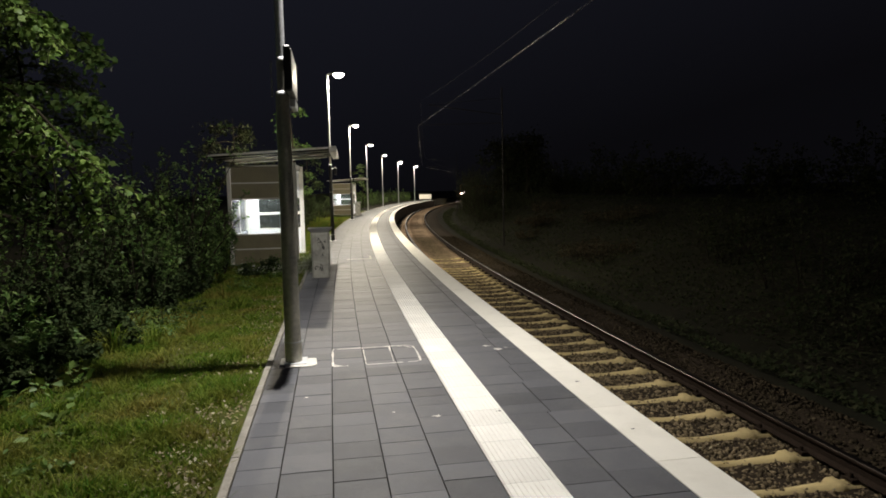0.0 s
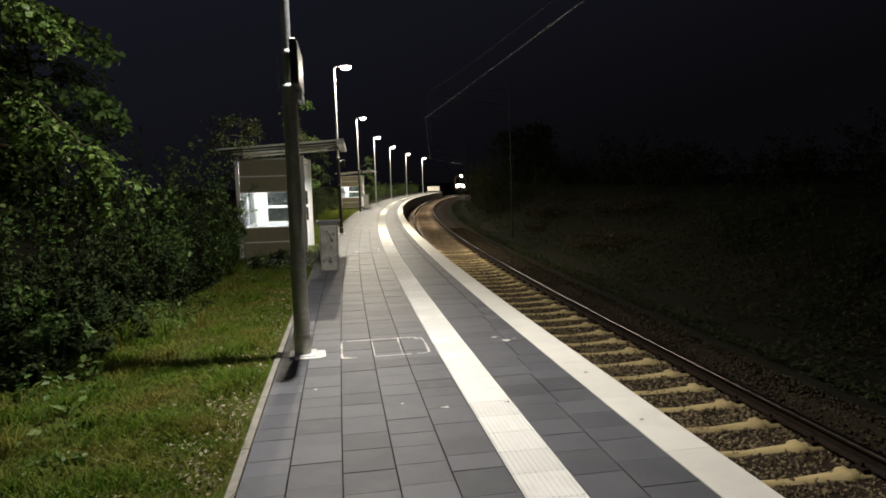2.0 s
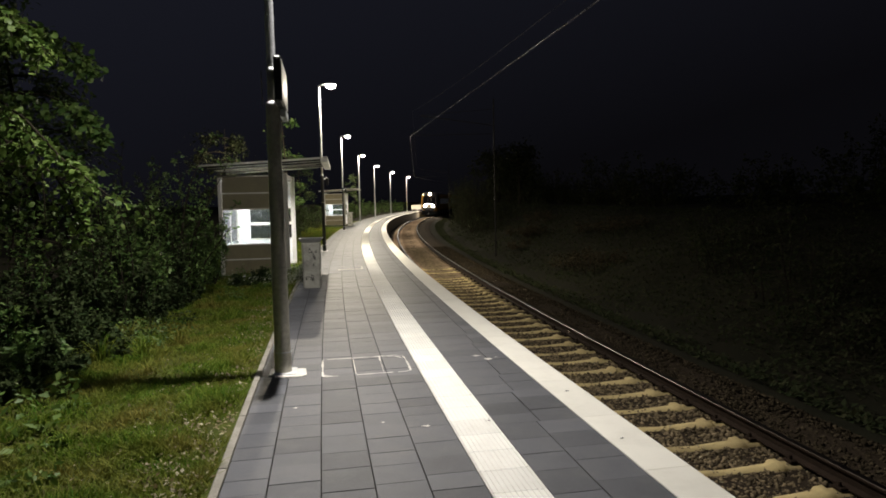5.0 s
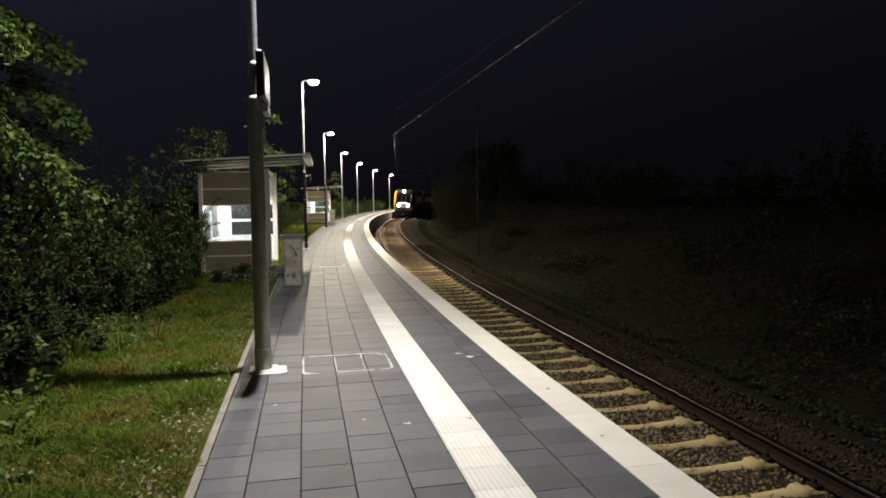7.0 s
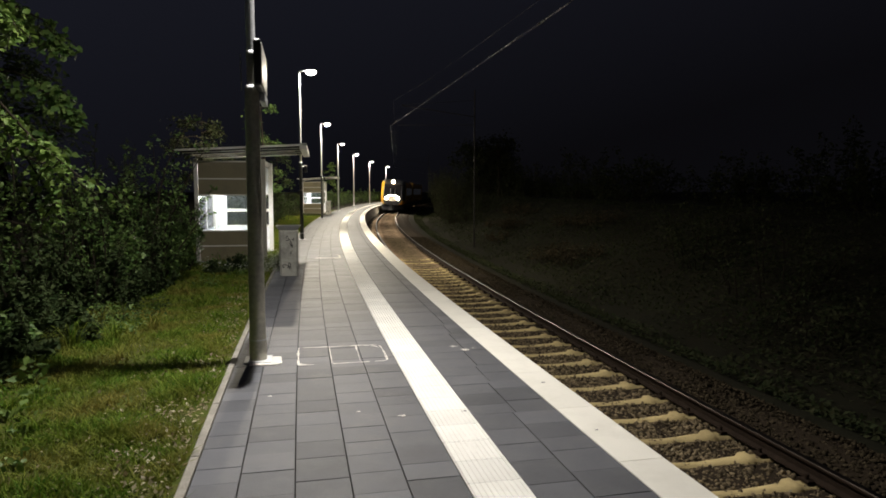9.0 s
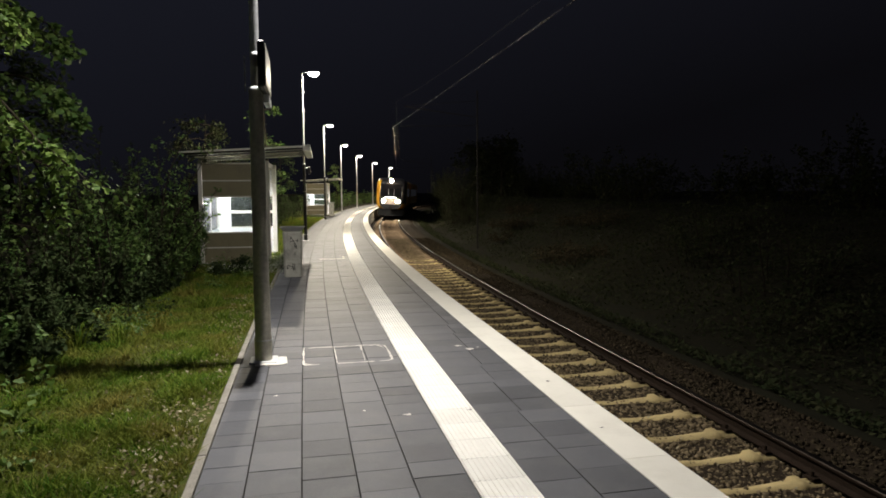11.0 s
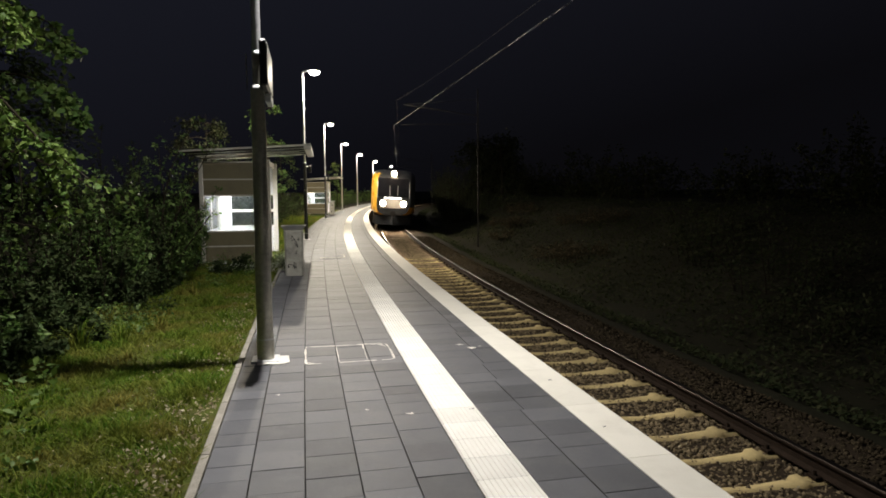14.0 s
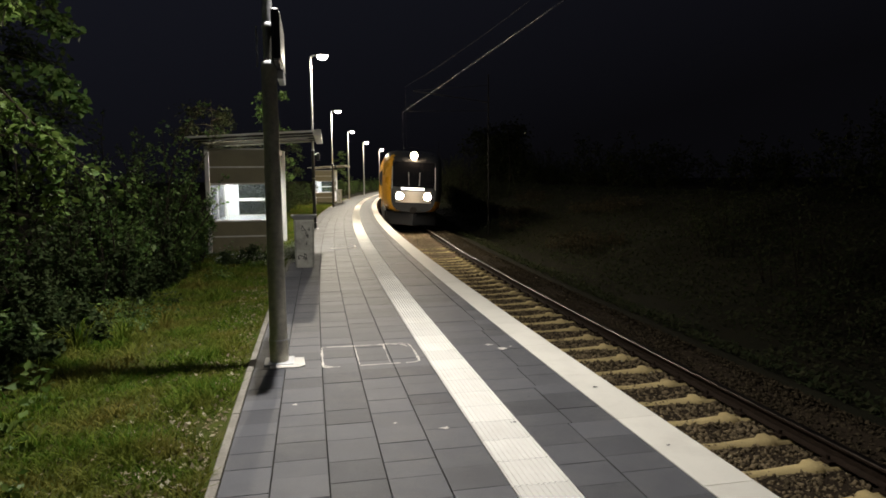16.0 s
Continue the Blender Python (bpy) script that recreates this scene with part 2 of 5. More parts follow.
# shelter glass
def pane_glass():
    m, nt, b = nodes_of("shelter_glass")
    clear = nt.nodes.new("ShaderNodeBsdfTransparent")
    clear.inputs["Color"].default_value = (0.86, 0.9, 0.9, 1)
    gl = nt.nodes.new("ShaderNodeBsdfGlossy")
    gl.inputs["Roughness"].default_value = 0.08
    film = nt.nodes.new("ShaderNodeBsdfDiffuse")
    film.inputs["Color"].default_value = (0.5, 0.52, 0.52, 1)
    fr = nt.nodes.new("ShaderNodeFresnel")
    m1 = nt.nodes.new("ShaderNodeMixShader")
    m2 = nt.nodes.new("ShaderNodeMixShader")
    m1.inputs[0].default_value = 0.05
    nt.links.new(clear.outputs[0], m1.inputs[1])
    nt.links.new(film.outputs[0], m1.inputs[2])
    nt.links.new(fr.outputs[0], m2.inputs[0])
    nt.links.new(m1.outputs[0], m2.inputs[1])
    nt.links.new(gl.outputs[0], m2.inputs[2])
    nt.links.new(m2.outputs[0], nt.nodes["Material Output"].inputs["Surface"])
    return m


M["glass"] = pane_glass()
M["white_panel"] = mat("white_panel", (0.8, 0.8, 0.79), 0.5, var=0.06, scale=4, fine=40, bump=0.03)
M["tube"] = mat("light_tube_glow", (1, 1, 1), 0.3, var=0, bump=0, emit=420.0, emit_color=(0.98, 0.98, 1.0))


# ---- mesh helpers ----
def link(name, me, material, parent=None, label="", m=None):
    ob = new(name, me)
    if material is not None and not me.materials:
        for one in (material if isinstance(material, (list, tuple)) else [material]):
            me.materials.append(one)
    if parent is not None:
        ob.parent = parent
    if m is not None:
        ob.matrix_basis = m
    if label:
        ob["label"] = label
    return ob


def part(name, bm, material, parent=None, label="", m=None, smooth=False):
    me = bpy.data.meshes.new(name)
    if smooth:
        for f in bm.faces:
            f.smooth = True
    bm.normal_update()
    bm.to_mesh(me)
    bm.free()
    return link(name, me, material, parent, label, m)


def empty(name, m, label, category, group="", kind=""):
    ob = new(name)
    ob.empty_display_size = 0.2
    ob.matrix_basis = m
    return tagged(ob, label, category, group, kind)


def box(bm, cx, cy, cz, sx, sy, sz, m=None, bevel=0.0):
    made = bmesh.ops.create_cube(bm, size=1.0)["verts"]
    for v in made:
        v.co = Vector((v.co.x * sx + cx, v.co.y * sy + cy, v.co.z * sz + cz))
    if bevel:
        edges = {e for v in made for e in v.link_edges}
        got = bmesh.ops.bevel(bm, geom=list(edges), offset=bevel, segments=1, affect="EDGES")
        made = list({v for f in got["faces"] for v in f.verts} | {v for v in made if v.is_valid})
    if m is not None:
        for v in made:
            v.co = m @ v.co
    return bm


def boxed(sx, sy, sz, bevel=0.004, cz=None):
    bm = bmesh.new()
    return box(bm, 0, 0, sz / 2 if cz is None else cz, sx, sy, sz, None, bevel)


def tube(bm, pts, radii, sides=8, cap=True):
    """A tapered tube through points."""
    rings = []
    pts = [Vector(p) for p in pts]
    for i, p in enumerate(pts):
        d = (pts[min(i + 1, len(pts) - 1)] - pts[max(i - 1, 0)]).normalized()
        u = d.orthogonal().normalized() if abs(d.z) < 0.95 else Vector((1, 0, 0))
        u = (u - d * u.dot(d)).normalized()
        w = d.cross(u)
        r = radii[i] if isinstance(radii, (list, tuple)) else radii
        rings.append([bm.verts.new(p + (u * cos(tau * k / sides) + w * sin(tau * k / sides)) * r) for k in range(sides)])
    for a, b in zip(rings, rings[1:]):
        for k in range(sides):
            bm.faces.new((a[k], a[(k + 1) % sides], b[(k + 1) % sides], b[k])).smooth = True
    if cap:
        # caps on vertices of their own, so that the sides shade as a true cylinder
        bm.faces.new([bm.verts.new(v.co) for v in rings[0][::-1]])
        bm.faces.new([bm.verts.new(v.co) for v in rings[-1]])
    return bm


def lathe_y(bm, x, z, profile, sides=24):
    """A turned shape about an axis along y: profile of (y, radius), closed at the last ring."""
    rings = [[bm.verts.new((x + q * cos(tau * k / sides), y, z + q * sin(tau * k / sides))) for k in range(sides)] for y, q in profile]
    for p, q in zip(rings, rings[1:]):
        for k in range(sides):
            bm.faces.new((p[k], q[k], q[(k + 1) % sides], p[(k + 1) % sides]))
    bm.faces.new(rings[-1])
    return bm


def raw(name, verts, faces, material, parent=None, label="", smooth=False):
    me = bpy.data.meshes.new(name)
    me.from_pydata(verts, [], faces)
    if smooth:
        me.polygons.foreach_set("use_smooth", [True] * len(me.polygons))
    me.update()
    return link(name, me, material, parent, label)


def arc_strip(name, profile, s0, s1, step, material, parent=None, label="", kind="", smooth=False, wobble=0.0):
    """Sweep a profile of (off, z) along the arc."""
    n = max(2, int((s1 - s0) / step) + 1)
    verts, faces, k = [], [], len(profile)
    for i in range(n):
        s = s0 + (s1 - s0) * i / (n - 1)
        for off, z in profile:
            p = at(s, off, z)
            if wobble:
                p.z += wobble * noise.noise(p * 0.8)
            verts.append(p)
    for i in range(n - 1):
        for j in range(k - 1):
            a = i * k + j
            faces.append((a, a + k, a + k + 1, a + 1))
    ob = raw(name, verts, faces, material, parent, label, smooth)
    if kind:
        ob["kind"] = kind
    return ob


rng = np.random.default_rng(7)


def leaf_mesh(name, pos, size, material, parent=None, up=0.3, droop=0.0, wide=0.55, kind="", fold=0.25, fine=False):
    """Folded leaf blades at the given places, as one mesh."""
    n = len(pos)
    pos = np.asarray(pos, float)
    d = rng.normal(size=(n, 3))
    d[:, 2] = d[:, 2] * 0.6 - droop
    d /= np.linalg.norm(d, axis=1, keepdims=True)
    nrm = rng.normal(size=(n, 3)) * 0.7
    nrm[:, 2] += up * 3
    side = np.cross(d, nrm)
    side /= np.linalg.norm(side, axis=1, keepdims=True) + 1e-9
    nn = np.cross(side, d)
    ln = size * rng.uniform(0.6, 1.3, (n, 1))
    w = ln * wide * 0.5
    if fine:
        q1, q2 = pos + d * ln * 0.28, pos + d * ln * 0.62
        lift = nn * w * fold
        v = np.stack([pos, q1 + side * w * 0.9 + lift, q2 + side * w * 0.85 + lift, pos + d * ln - nn * ln * 0.08,
                      q2 - side * w * 0.85 + lift, q1 - side * w * 0.9 + lift], 1).reshape(-1, 3)
        base = np.arange(n)[:, None] * 6
        tri = np.concatenate([base + [0, 1, 5], base + [1, 2, 5], base + [2, 4, 5], base + [2, 3, 4]], 1).reshape(-1, 3)
    else:
        mid = pos + d * ln * 0.42
        v = np.stack([pos, mid + side * w + nn * w * fold, pos + d * ln, mid - side * w + nn * w * fold], 1).reshape(-1, 3)
        base = np.arange(n)[:, None] * 4
        tri = np.concatenate([base + [0, 1, 2], base + [0, 2, 3]], 1).reshape(-1, 3)
    me = bpy.data.meshes.new(name)
    me.vertices.add(len(v))
    me.vertices.foreach_set("co", v.ravel())
    me.loops.add(tri.size)
    me.loops.foreach_set("vertex_index", tri.ravel().astype(np.int32))
    me.polygons.add(len(tri))
    me.polygons.foreach_set("loop_start", np.arange(0, tri.size, 3, dtype=np.int32))
    me.update(calc_edges=True)
    ob = link(name, me, material, parent)
    if kind:
        ob["kind"] = kind
    return ob


# ---- ground: one sheet, with the cutting of the track ----
def ground_z(s, off):
    if off > 2.66:
        rise = 0.04 * min(12.0, max(0.0, off - 6.5)) + 0.05 * noise.noise((s * 0.35, off * 0.35, 0))
        return -0.05 + rise * min(1.0, (off - 2.66) * 0.5)
    if off > -0.2:
        return -1.25
    if off > -3.6:
        return -1.03
    if off > -5.0:
        return -1.03 - 0.28 * (-3.6 - off)
    rough = noise.noise((s * 0.3, off * 0.3, 3)) * 0.25
    return -1.42 + 0.33 * min(7.0, -5.0 - off) + rough * min(1.0, (-5.0 - off) * 0.5)


def build_ground():
    offs = [-600, -250, -120, -60, -35] + [-20 + 0.75 * i for i in range(20)] + [-4.6, -4.2, -3.6, -3.0, -2.2, -1.4, -0.6, -0.2,
            0.2, 1.5, 2.5, 2.67, 2.75, 2.9] + [3.2 + 0.35 * i for i in range(24)] + [13, 16, 20, 26, 35, 60, 120, 300, 600]
    ss = [-700, -400, -250, -170, -130, -112] + [-100 + 0.7 * i for i in range(120)] + [-14 + 3 * i for i in range(46)] + [130, 160, 220, 300, 450, 700]
    verts = []
    for s in ss:
        for off in offs:
            s2 = min(max(s, -450), 450)
            p = at(s2, off, ground_z(s, off))
            if s != s2:
                p.y += s - s2
            verts.append(p)
    k = len(offs)
    faces = [(i * k + j, i * k + j + 1, (i + 1) * k + j + 1, (i + 1) * k + j) for i in range(len(ss) - 1) for j in range(k - 1)]
    ob = raw("ground", verts, faces, M["soil"], smooth=True)
    return tagged(ob, "uneven dark soil and grass beside the railway track", "ground", kind="structure")


build_ground()

# ---- platform ----
S0, S1 = -96.0, 29.0
KERB = 2.72
platform = empty("platform", Matrix.Identity(4), "curved railway platform paved with grey slabs and white strips", "platform", kind="structure")
arc_strip("platform_body", [(0.12, -1.3), (0.12, -0.14), (0.02, -0.14), (0.02, -0.009), (KERB, -0.009), (KERB, -1.3)], S0, S1, 1.0,
          M["joint"], platform, "dark sandy bed under the paving")
arc_strip("edge_wall", [(0.04, -1.3), (0.04, -0.15), (0.3, -0.15)], S0, S1, 1.0, M["concrete"], platform, "weathered concrete face of the platform")
bm = bmesh.new()
a, b2 = at(S1, 0.0, 0), at(S1, KERB, 0)
va = [bm.verts.new((p.x, p.y, z)) for p, z in ((a, -1.3), (b2, -1.3), (b2, -0.005), (a, -0.005))]
bm.faces.new(va)
part("end_wall", bm, M["concrete"], platform)


def slab(s, off0, off1, length, z, material, name, parent, gap=0.0035, thick=0.05):
    """One paving slab with chamfered upper edges."""
    o0, o1, l = off0 + gap, off1 - gap, length / 2 - gap * 0.3
    c, key = 0.0016, (round(off1 - off0, 3), round(length, 3), name)
    if key not in slab.made:
        w = (o1 - o0) / 2
        v = [(x * (w - q), y * (l - q), zz) for q, zz in ((0, -thick), (0, -c), (c, 0)) for x, y in ((-1, -1), (1, -1), (1, 1), (-1, 1))]
        f = [(8, 9, 10, 11)]
        for k in range(4):
            n = (k + 1) % 4
            f += [(k, n, n + 4, k + 4), (k + 4, n + 4, n + 8, k + 8)]
        me = bpy.data.meshes.new(name)
        me.from_pydata(v, [], f)
        me.materials.append(material)
        slab.made[key] = me
    ob = new(name, slab.made[key])
    ob.parent = parent
    ob.matrix_basis = turned(s, (off0 + off1) / 2, z)
    return ob


slab.made = {}


def slabs_joined(rows, material, name, parent, gap=0.005):
    verts, faces = [], []
    for s0, s1, o0, o1, z in rows:
        b = len(verts)
        for zz, q in ((-0.04, 0.0), (-0.002, 0.0), (0.0, 0.0016)):
            verts += [at(s0 + gap * 0.3 + q, o0 + gap * 0.8 + q, z + zz), at(s1 - gap * 0.3 - q, o0 + gap * 0.8 + q, z + zz),
                      at(s1 - gap * 0.3 - q, o1 - gap * 0.8 - q, z + zz), at(s0 + gap * 0.3 + q, o1 - gap * 0.8 - q, z + zz)]
        faces.append((b + 8, b + 11, b + 10, b + 9))
        for k in range(4):
            n = (k + 1) % 4
            faces += [(b + k, b + n, b + n + 4, b + k + 4), (b + k + 4, b + n + 4, b + n + 8, b + k + 8)]
    ob = raw(name, verts, faces, material, parent)
    ob["kind"] = "stuff"
    return ob


COLUMNS = [(0.30, 0.62), (0.62, 0.93), (1.25, 1.56), (1.56, 1.86), (1.86, 2.16), (2.16, 2.46), (2.46, KERB)]
LENGTHS = [0.26, 0.26, 0.26, 0.21, 0.31]
NEAR0, NEAR1 = -79.0, -70.5


def build_paving():
    r = random.Random(5)
    far = []
    for o0, o1 in COLUMNS:
        s = S0 + r.random() * 0.2
        while s < S1 - 0.35:
            length = r.choice(LENGTHS) if s < -30 else 0.52
            z = r.uniform(-0.0015, 0.0015)
            if o1 == 0.62 or o0 == 0.62:
                mid = 0.635 - 0.03 * min(6, max(0, math.floor((s + 77.3) / 0.62)))
                p0, p1 = (0.30, mid) if o1 == 0.62 else (mid, 0.93)
            else:
                p0, p1 = o0, o1
            if NEAR0 < s < NEAR1:
                slab(s + length / 2, p0, p1, length, z, M["slab"], "slab", platform)
            else:
                far.append((s, s + length, p0, p1, z))
            s += length
        far.append((s, S1, o0, o1, 0))
    slabs_joined(far, M["slab_far"], "far_paving", platform)
    edge, strip = [], []
    s = S0 - 0.03
    while s < S1 - 0.5:
        if -80 < s < -45:
            slab(s + 0.485, 0.0, 0.30, 0.97, 0.0, M["white_edge"], "edge_slab", platform, gap=0.005, thick=0.14)
        else:
            edge.append((s, s + 0.97, 0.0, 0.30, 0.0))
        s += 0.97
    ob = slabs_joined(edge, M["white_edge"], "far_edge", platform)
    s = S0
    while s < S1 - 0.3:
        strip.append((s, s + 0.30))
        s += 0.30
    return strip


tactile_rows = build_paving()


def ribbed(rows, o0, o1, name):
    """White slabs with fine ribs along the platform."""
    verts, faces = [], []
    nr = 10
    for s0, s1 in rows:
        prof = [(o0 + 0.003, -0.03), (o0 + 0.003, 0.0)]
        w = (o1 - o0 - 0.006) / nr
        for k in range(nr):
            x = o0 + 0.003 + k * w
            prof += [(x + w * 0.2, 0.0), (x + w * 0.32, 0.006), (x + w * 0.68, 0.006), (x + w * 0.8, 0.0)]
        prof += [(o1 - 0.003, 0.0), (o1 - 0.003, -0.03)]
        b, k = len(verts), len(prof)
        for s in (s0 + 0.0012, s1 - 0.0012):
            verts += [at(s, off, z) for off, z in prof]
        faces += [(b + j, b + j + k, b + j + k + 1, b + j + 1) for j in range(k - 1)]
    return verts, faces


for s0, s1 in [q for q in tactile_rows if -79.2 < q[0] < -62]:
    v, f = ribbed([(s0, s1)], 0.93, 1.25, "tactile_slab")
    raw("tactile_slab", v, f, M["tactile"], platform)
v, f = ribbed([q for q in tactile_rows if not -79.2 < q[0] < -62], 0.93, 1.25, "far_tactile")
raw("far_tactile", v, f, M["tactile"], platform)["kind"] = "stuff"

# kerb towards the grass
kerb = empty("kerb", Matrix.Identity(4), "low pale concrete edging between platform and grass", "kerb", kind="structure")
s = -96.0
while s < S1 - 1:
    verts = [at(q, o, z) for q in (s + 0.004, s + 0.496, s + 0.992) for o, z in ((KERB + 0.003, -0.2), (KERB + 0.003, 0.003), (KERB + 0.008, 0.008), (KERB + 0.05, 0.008), (KERB + 0.056, 0.002), (KERB + 0.056, -0.2))]
    faces = [(i * 6 + j, i * 6 + 6 + j, i * 6 + 7 + j, i * 6 + j + 1) for i in range(2) for j in range(5)] + [(0, 1, 2, 3, 4, 5), (17, 16, 15, 14, 13, 12)]
    raw("edging_stone", verts, faces, M["concrete"], kerb)
    s += 1.0

# cement lines of the shaft cover in the paving
cover = empty("shaft_cover", turned(-74.7, 1.74, 0.004), "paved shaft cover framed by smeared pale cement lines", "shaft cover")
def smeared_line(path, width, parent, seed):
    """Ragged worn line along a path, broken where it has rubbed off."""
    rr = random.Random(seed)
    bm = bmesh.new()
    last = None
    for p, q in zip(path, path[1:]):
        p, q = Vector((*p, 0.003)), Vector((*q, 0.003))
        d = (q - p).normalized()
        side = Vector((-d.y, d.x, 0))
        n = max(2, int((q - p).length / 0.022))
        for i in range(n + 1):
            c = p.lerp(q, i / n)
            w = width * (0.25 + 0.75 * max(0, 0.5 + noise.noise((c.x * 9, c.y * 9, seed)) * 1.3)) / 2
            pair = [bm.verts.new(c + side * w * rr.uniform(0.6, 1.3)), bm.verts.new(c - side * w * rr.uniform(0.6, 1.3))]
            if last and rr.random() > 0.07:
                bm.faces.new((last[0], pair[0], pair[1], last[1]))
            last = pair
    for v in [v for v in bm.verts if not v.link_faces]:
        bm.verts.remove(v)
    part("cement_line", bm, M["cement"], parent)["kind"] = "stuff"


for k, (path, width) in enumerate([
        ([(-0.415, 0.20), (-0.412, 0.33), (-0.37, 0.345), (-0.1, 0.335), (0.33, 0.345), (0.395, 0.30), (0.41, 0.2), (0.415, -0.1), (0.41, -0.29), (0.36, -0.33), (0.1, -0.33), (-0.10, -0.335)], 0.028),
        ([(-0.415, 0.24), (-0.41, -0.30), (-0.39, -0.335), (-0.27, -0.33)], 0.026),
        ([(-0.105, -0.31), (-0.11, 0.32)], 0.017), ([(0.155, -0.31), (0.16, 0.33)], 0.017),
        ([(0.24, 0.325), (0.34, 0.29), (0.385, 0.20)], 0.03), ([(-0.395, -0.27), (-0.36, -0.31), (-0.30, -0.32)], 0.03)]):
    smeared_line(path, width, cover, k + 3)

# ---- track ----
track = empty("track", Matrix.Identity(4), "single railway track on concrete sleepers in brown ballast", "railway track", kind="structure")
arc_strip("ballast_bed", [(0.1, -0.97), (TRACK + 1.3, -0.945), (TRACK, -0.962), (TRACK - 0.74, -0.955), (TRACK - 0.84, -0.95)], -96, 160, 0.5,
          M["ballast_bed"], track, "bed of brown ballast", wobble=0.02)

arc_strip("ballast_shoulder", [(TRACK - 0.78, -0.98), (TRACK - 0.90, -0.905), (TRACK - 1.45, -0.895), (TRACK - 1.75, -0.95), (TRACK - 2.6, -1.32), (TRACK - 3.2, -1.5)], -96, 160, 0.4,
          M["ballast_bed"], track, "dark shoulder of the ballast", wobble=0.03)


def rail(off):
    prof = [(-0.0625, 0), (-0.0625, 0.012), (-0.01, 0.03), (-0.008, 0.105), (-0.034, 0.118), (-0.036, 0.14), (-0.028, 0.149),
            (0.028, 0.149), (0.036, 0.14), (0.034, 0.118), (0.008, 0.105), (0.01, 0.03), (0.0625, 0.012), (0.0625, 0)]
    base = RAIL_Z - 0.149
    ob = arc_strip("rail", [(off + x, base + z) for x, z in prof], -96, 170, 0.8, None, track, "rusty steel rail with polished running surface")
    ob.data.materials.append(M["rust"])
    ob.data.materials.append(M["railtop"])
    k = len(prof) - 1
    for i, p in enumerate(ob.data.polygons):
        if 5 <= i % k <= 7:
            p.material_index = 1
    return ob


rail(TRACK + 0.752)
rail(TRACK - 0.752)


def sleeper_mesh(material):
    """Concrete sleeper with a waisted middle, raised rail seats and chamfered ends."""
    xs = [-1.3, -1.24, -1.05, -0.98, -0.93, -0.58, -0.535, -0.455, -0.43, 0, 0.43, 0.455, 0.535, 0.58, 0.93, 0.98, 1.05, 1.24, 1.3]
    top = [-0.09, -0.03, -0.01, 0.012, -0.010, -0.010, 0.024, 0.020, -0.004, -0.022, -0.004, 0.020, 0.024, -0.010, -0.010, 0.012, -0.01, -0.03, -0.09]
    half = [0.11, 0.12, 0.115, 0.115, 0.11, 0.11, 0.118, 0.112, 0.085, 0.070, 0.085, 0.112, 0.118, 0.11, 0.11, 0.115, 0.125, 0.12, 0.11]
    v, f = [], []
    for x, z, h in zip(xs, top, half):
        v += [(x, -h, -0.2), (x, -h * 0.85, z - 0.04), (x, -h * 0.6, z), (x, h * 0.6, z), (x, h * 0.85, z - 0.04), (x, h, -0.2)]
    for i in range(len(xs) - 1):
        for j in range(5):
            a = i * 6 + j
            f.append((a, a + 1, a + 7, a + 6))
    f += [(0, 5, 4, 3, 2, 1), tuple(len(v) - 6 + q for q in range(6))]
    me = bpy.data.meshes.new("sleeper")
    me.from_pydata(v, [], f)
    me.polygons.foreach_set("use_smooth", [True] * len(me.polygons))
    me.materials.append(material)
    return me


def clip_mesh():
    bm = bmesh.new()
    for x in (-0.752, 0.752):
        for d in (-1, 1):
            box(bm, x + d * 0.1, 0, 0.018, 0.07, 0.11, 0.03, None, 0.004)
            tube(bm, [(x + d * 0.1, 0, 0.02), (x + d * 0.1, 0, 0.075)], 0.018, 6)
    me = bpy.data.meshes.new("rail_clip")
    bm.to_mesh(me)
    bm.free()
    me.materials.append(M["rust"])
    return me


sl_me, brown_me, cl_me = sleeper_mesh(M["sleeper"]), sleeper_mesh(M["sleeper_brown"]), clip_mesh()
rs = random.Random(6)
SLEEPER_Z = RAIL_Z - 0.149 - 0.012
s = -94.95
while s < 75:
    # sleepers further along are darker and browner
    ob = link("sleeper", brown_me if s + rs.uniform(-5, 5) > -59 else sl_me, None, track, m=turned(s, TRACK, SLEEPER_Z))
    if -80 < s < -52:
        link("rail_clip", cl_me, None, ob)
    s += 0.60


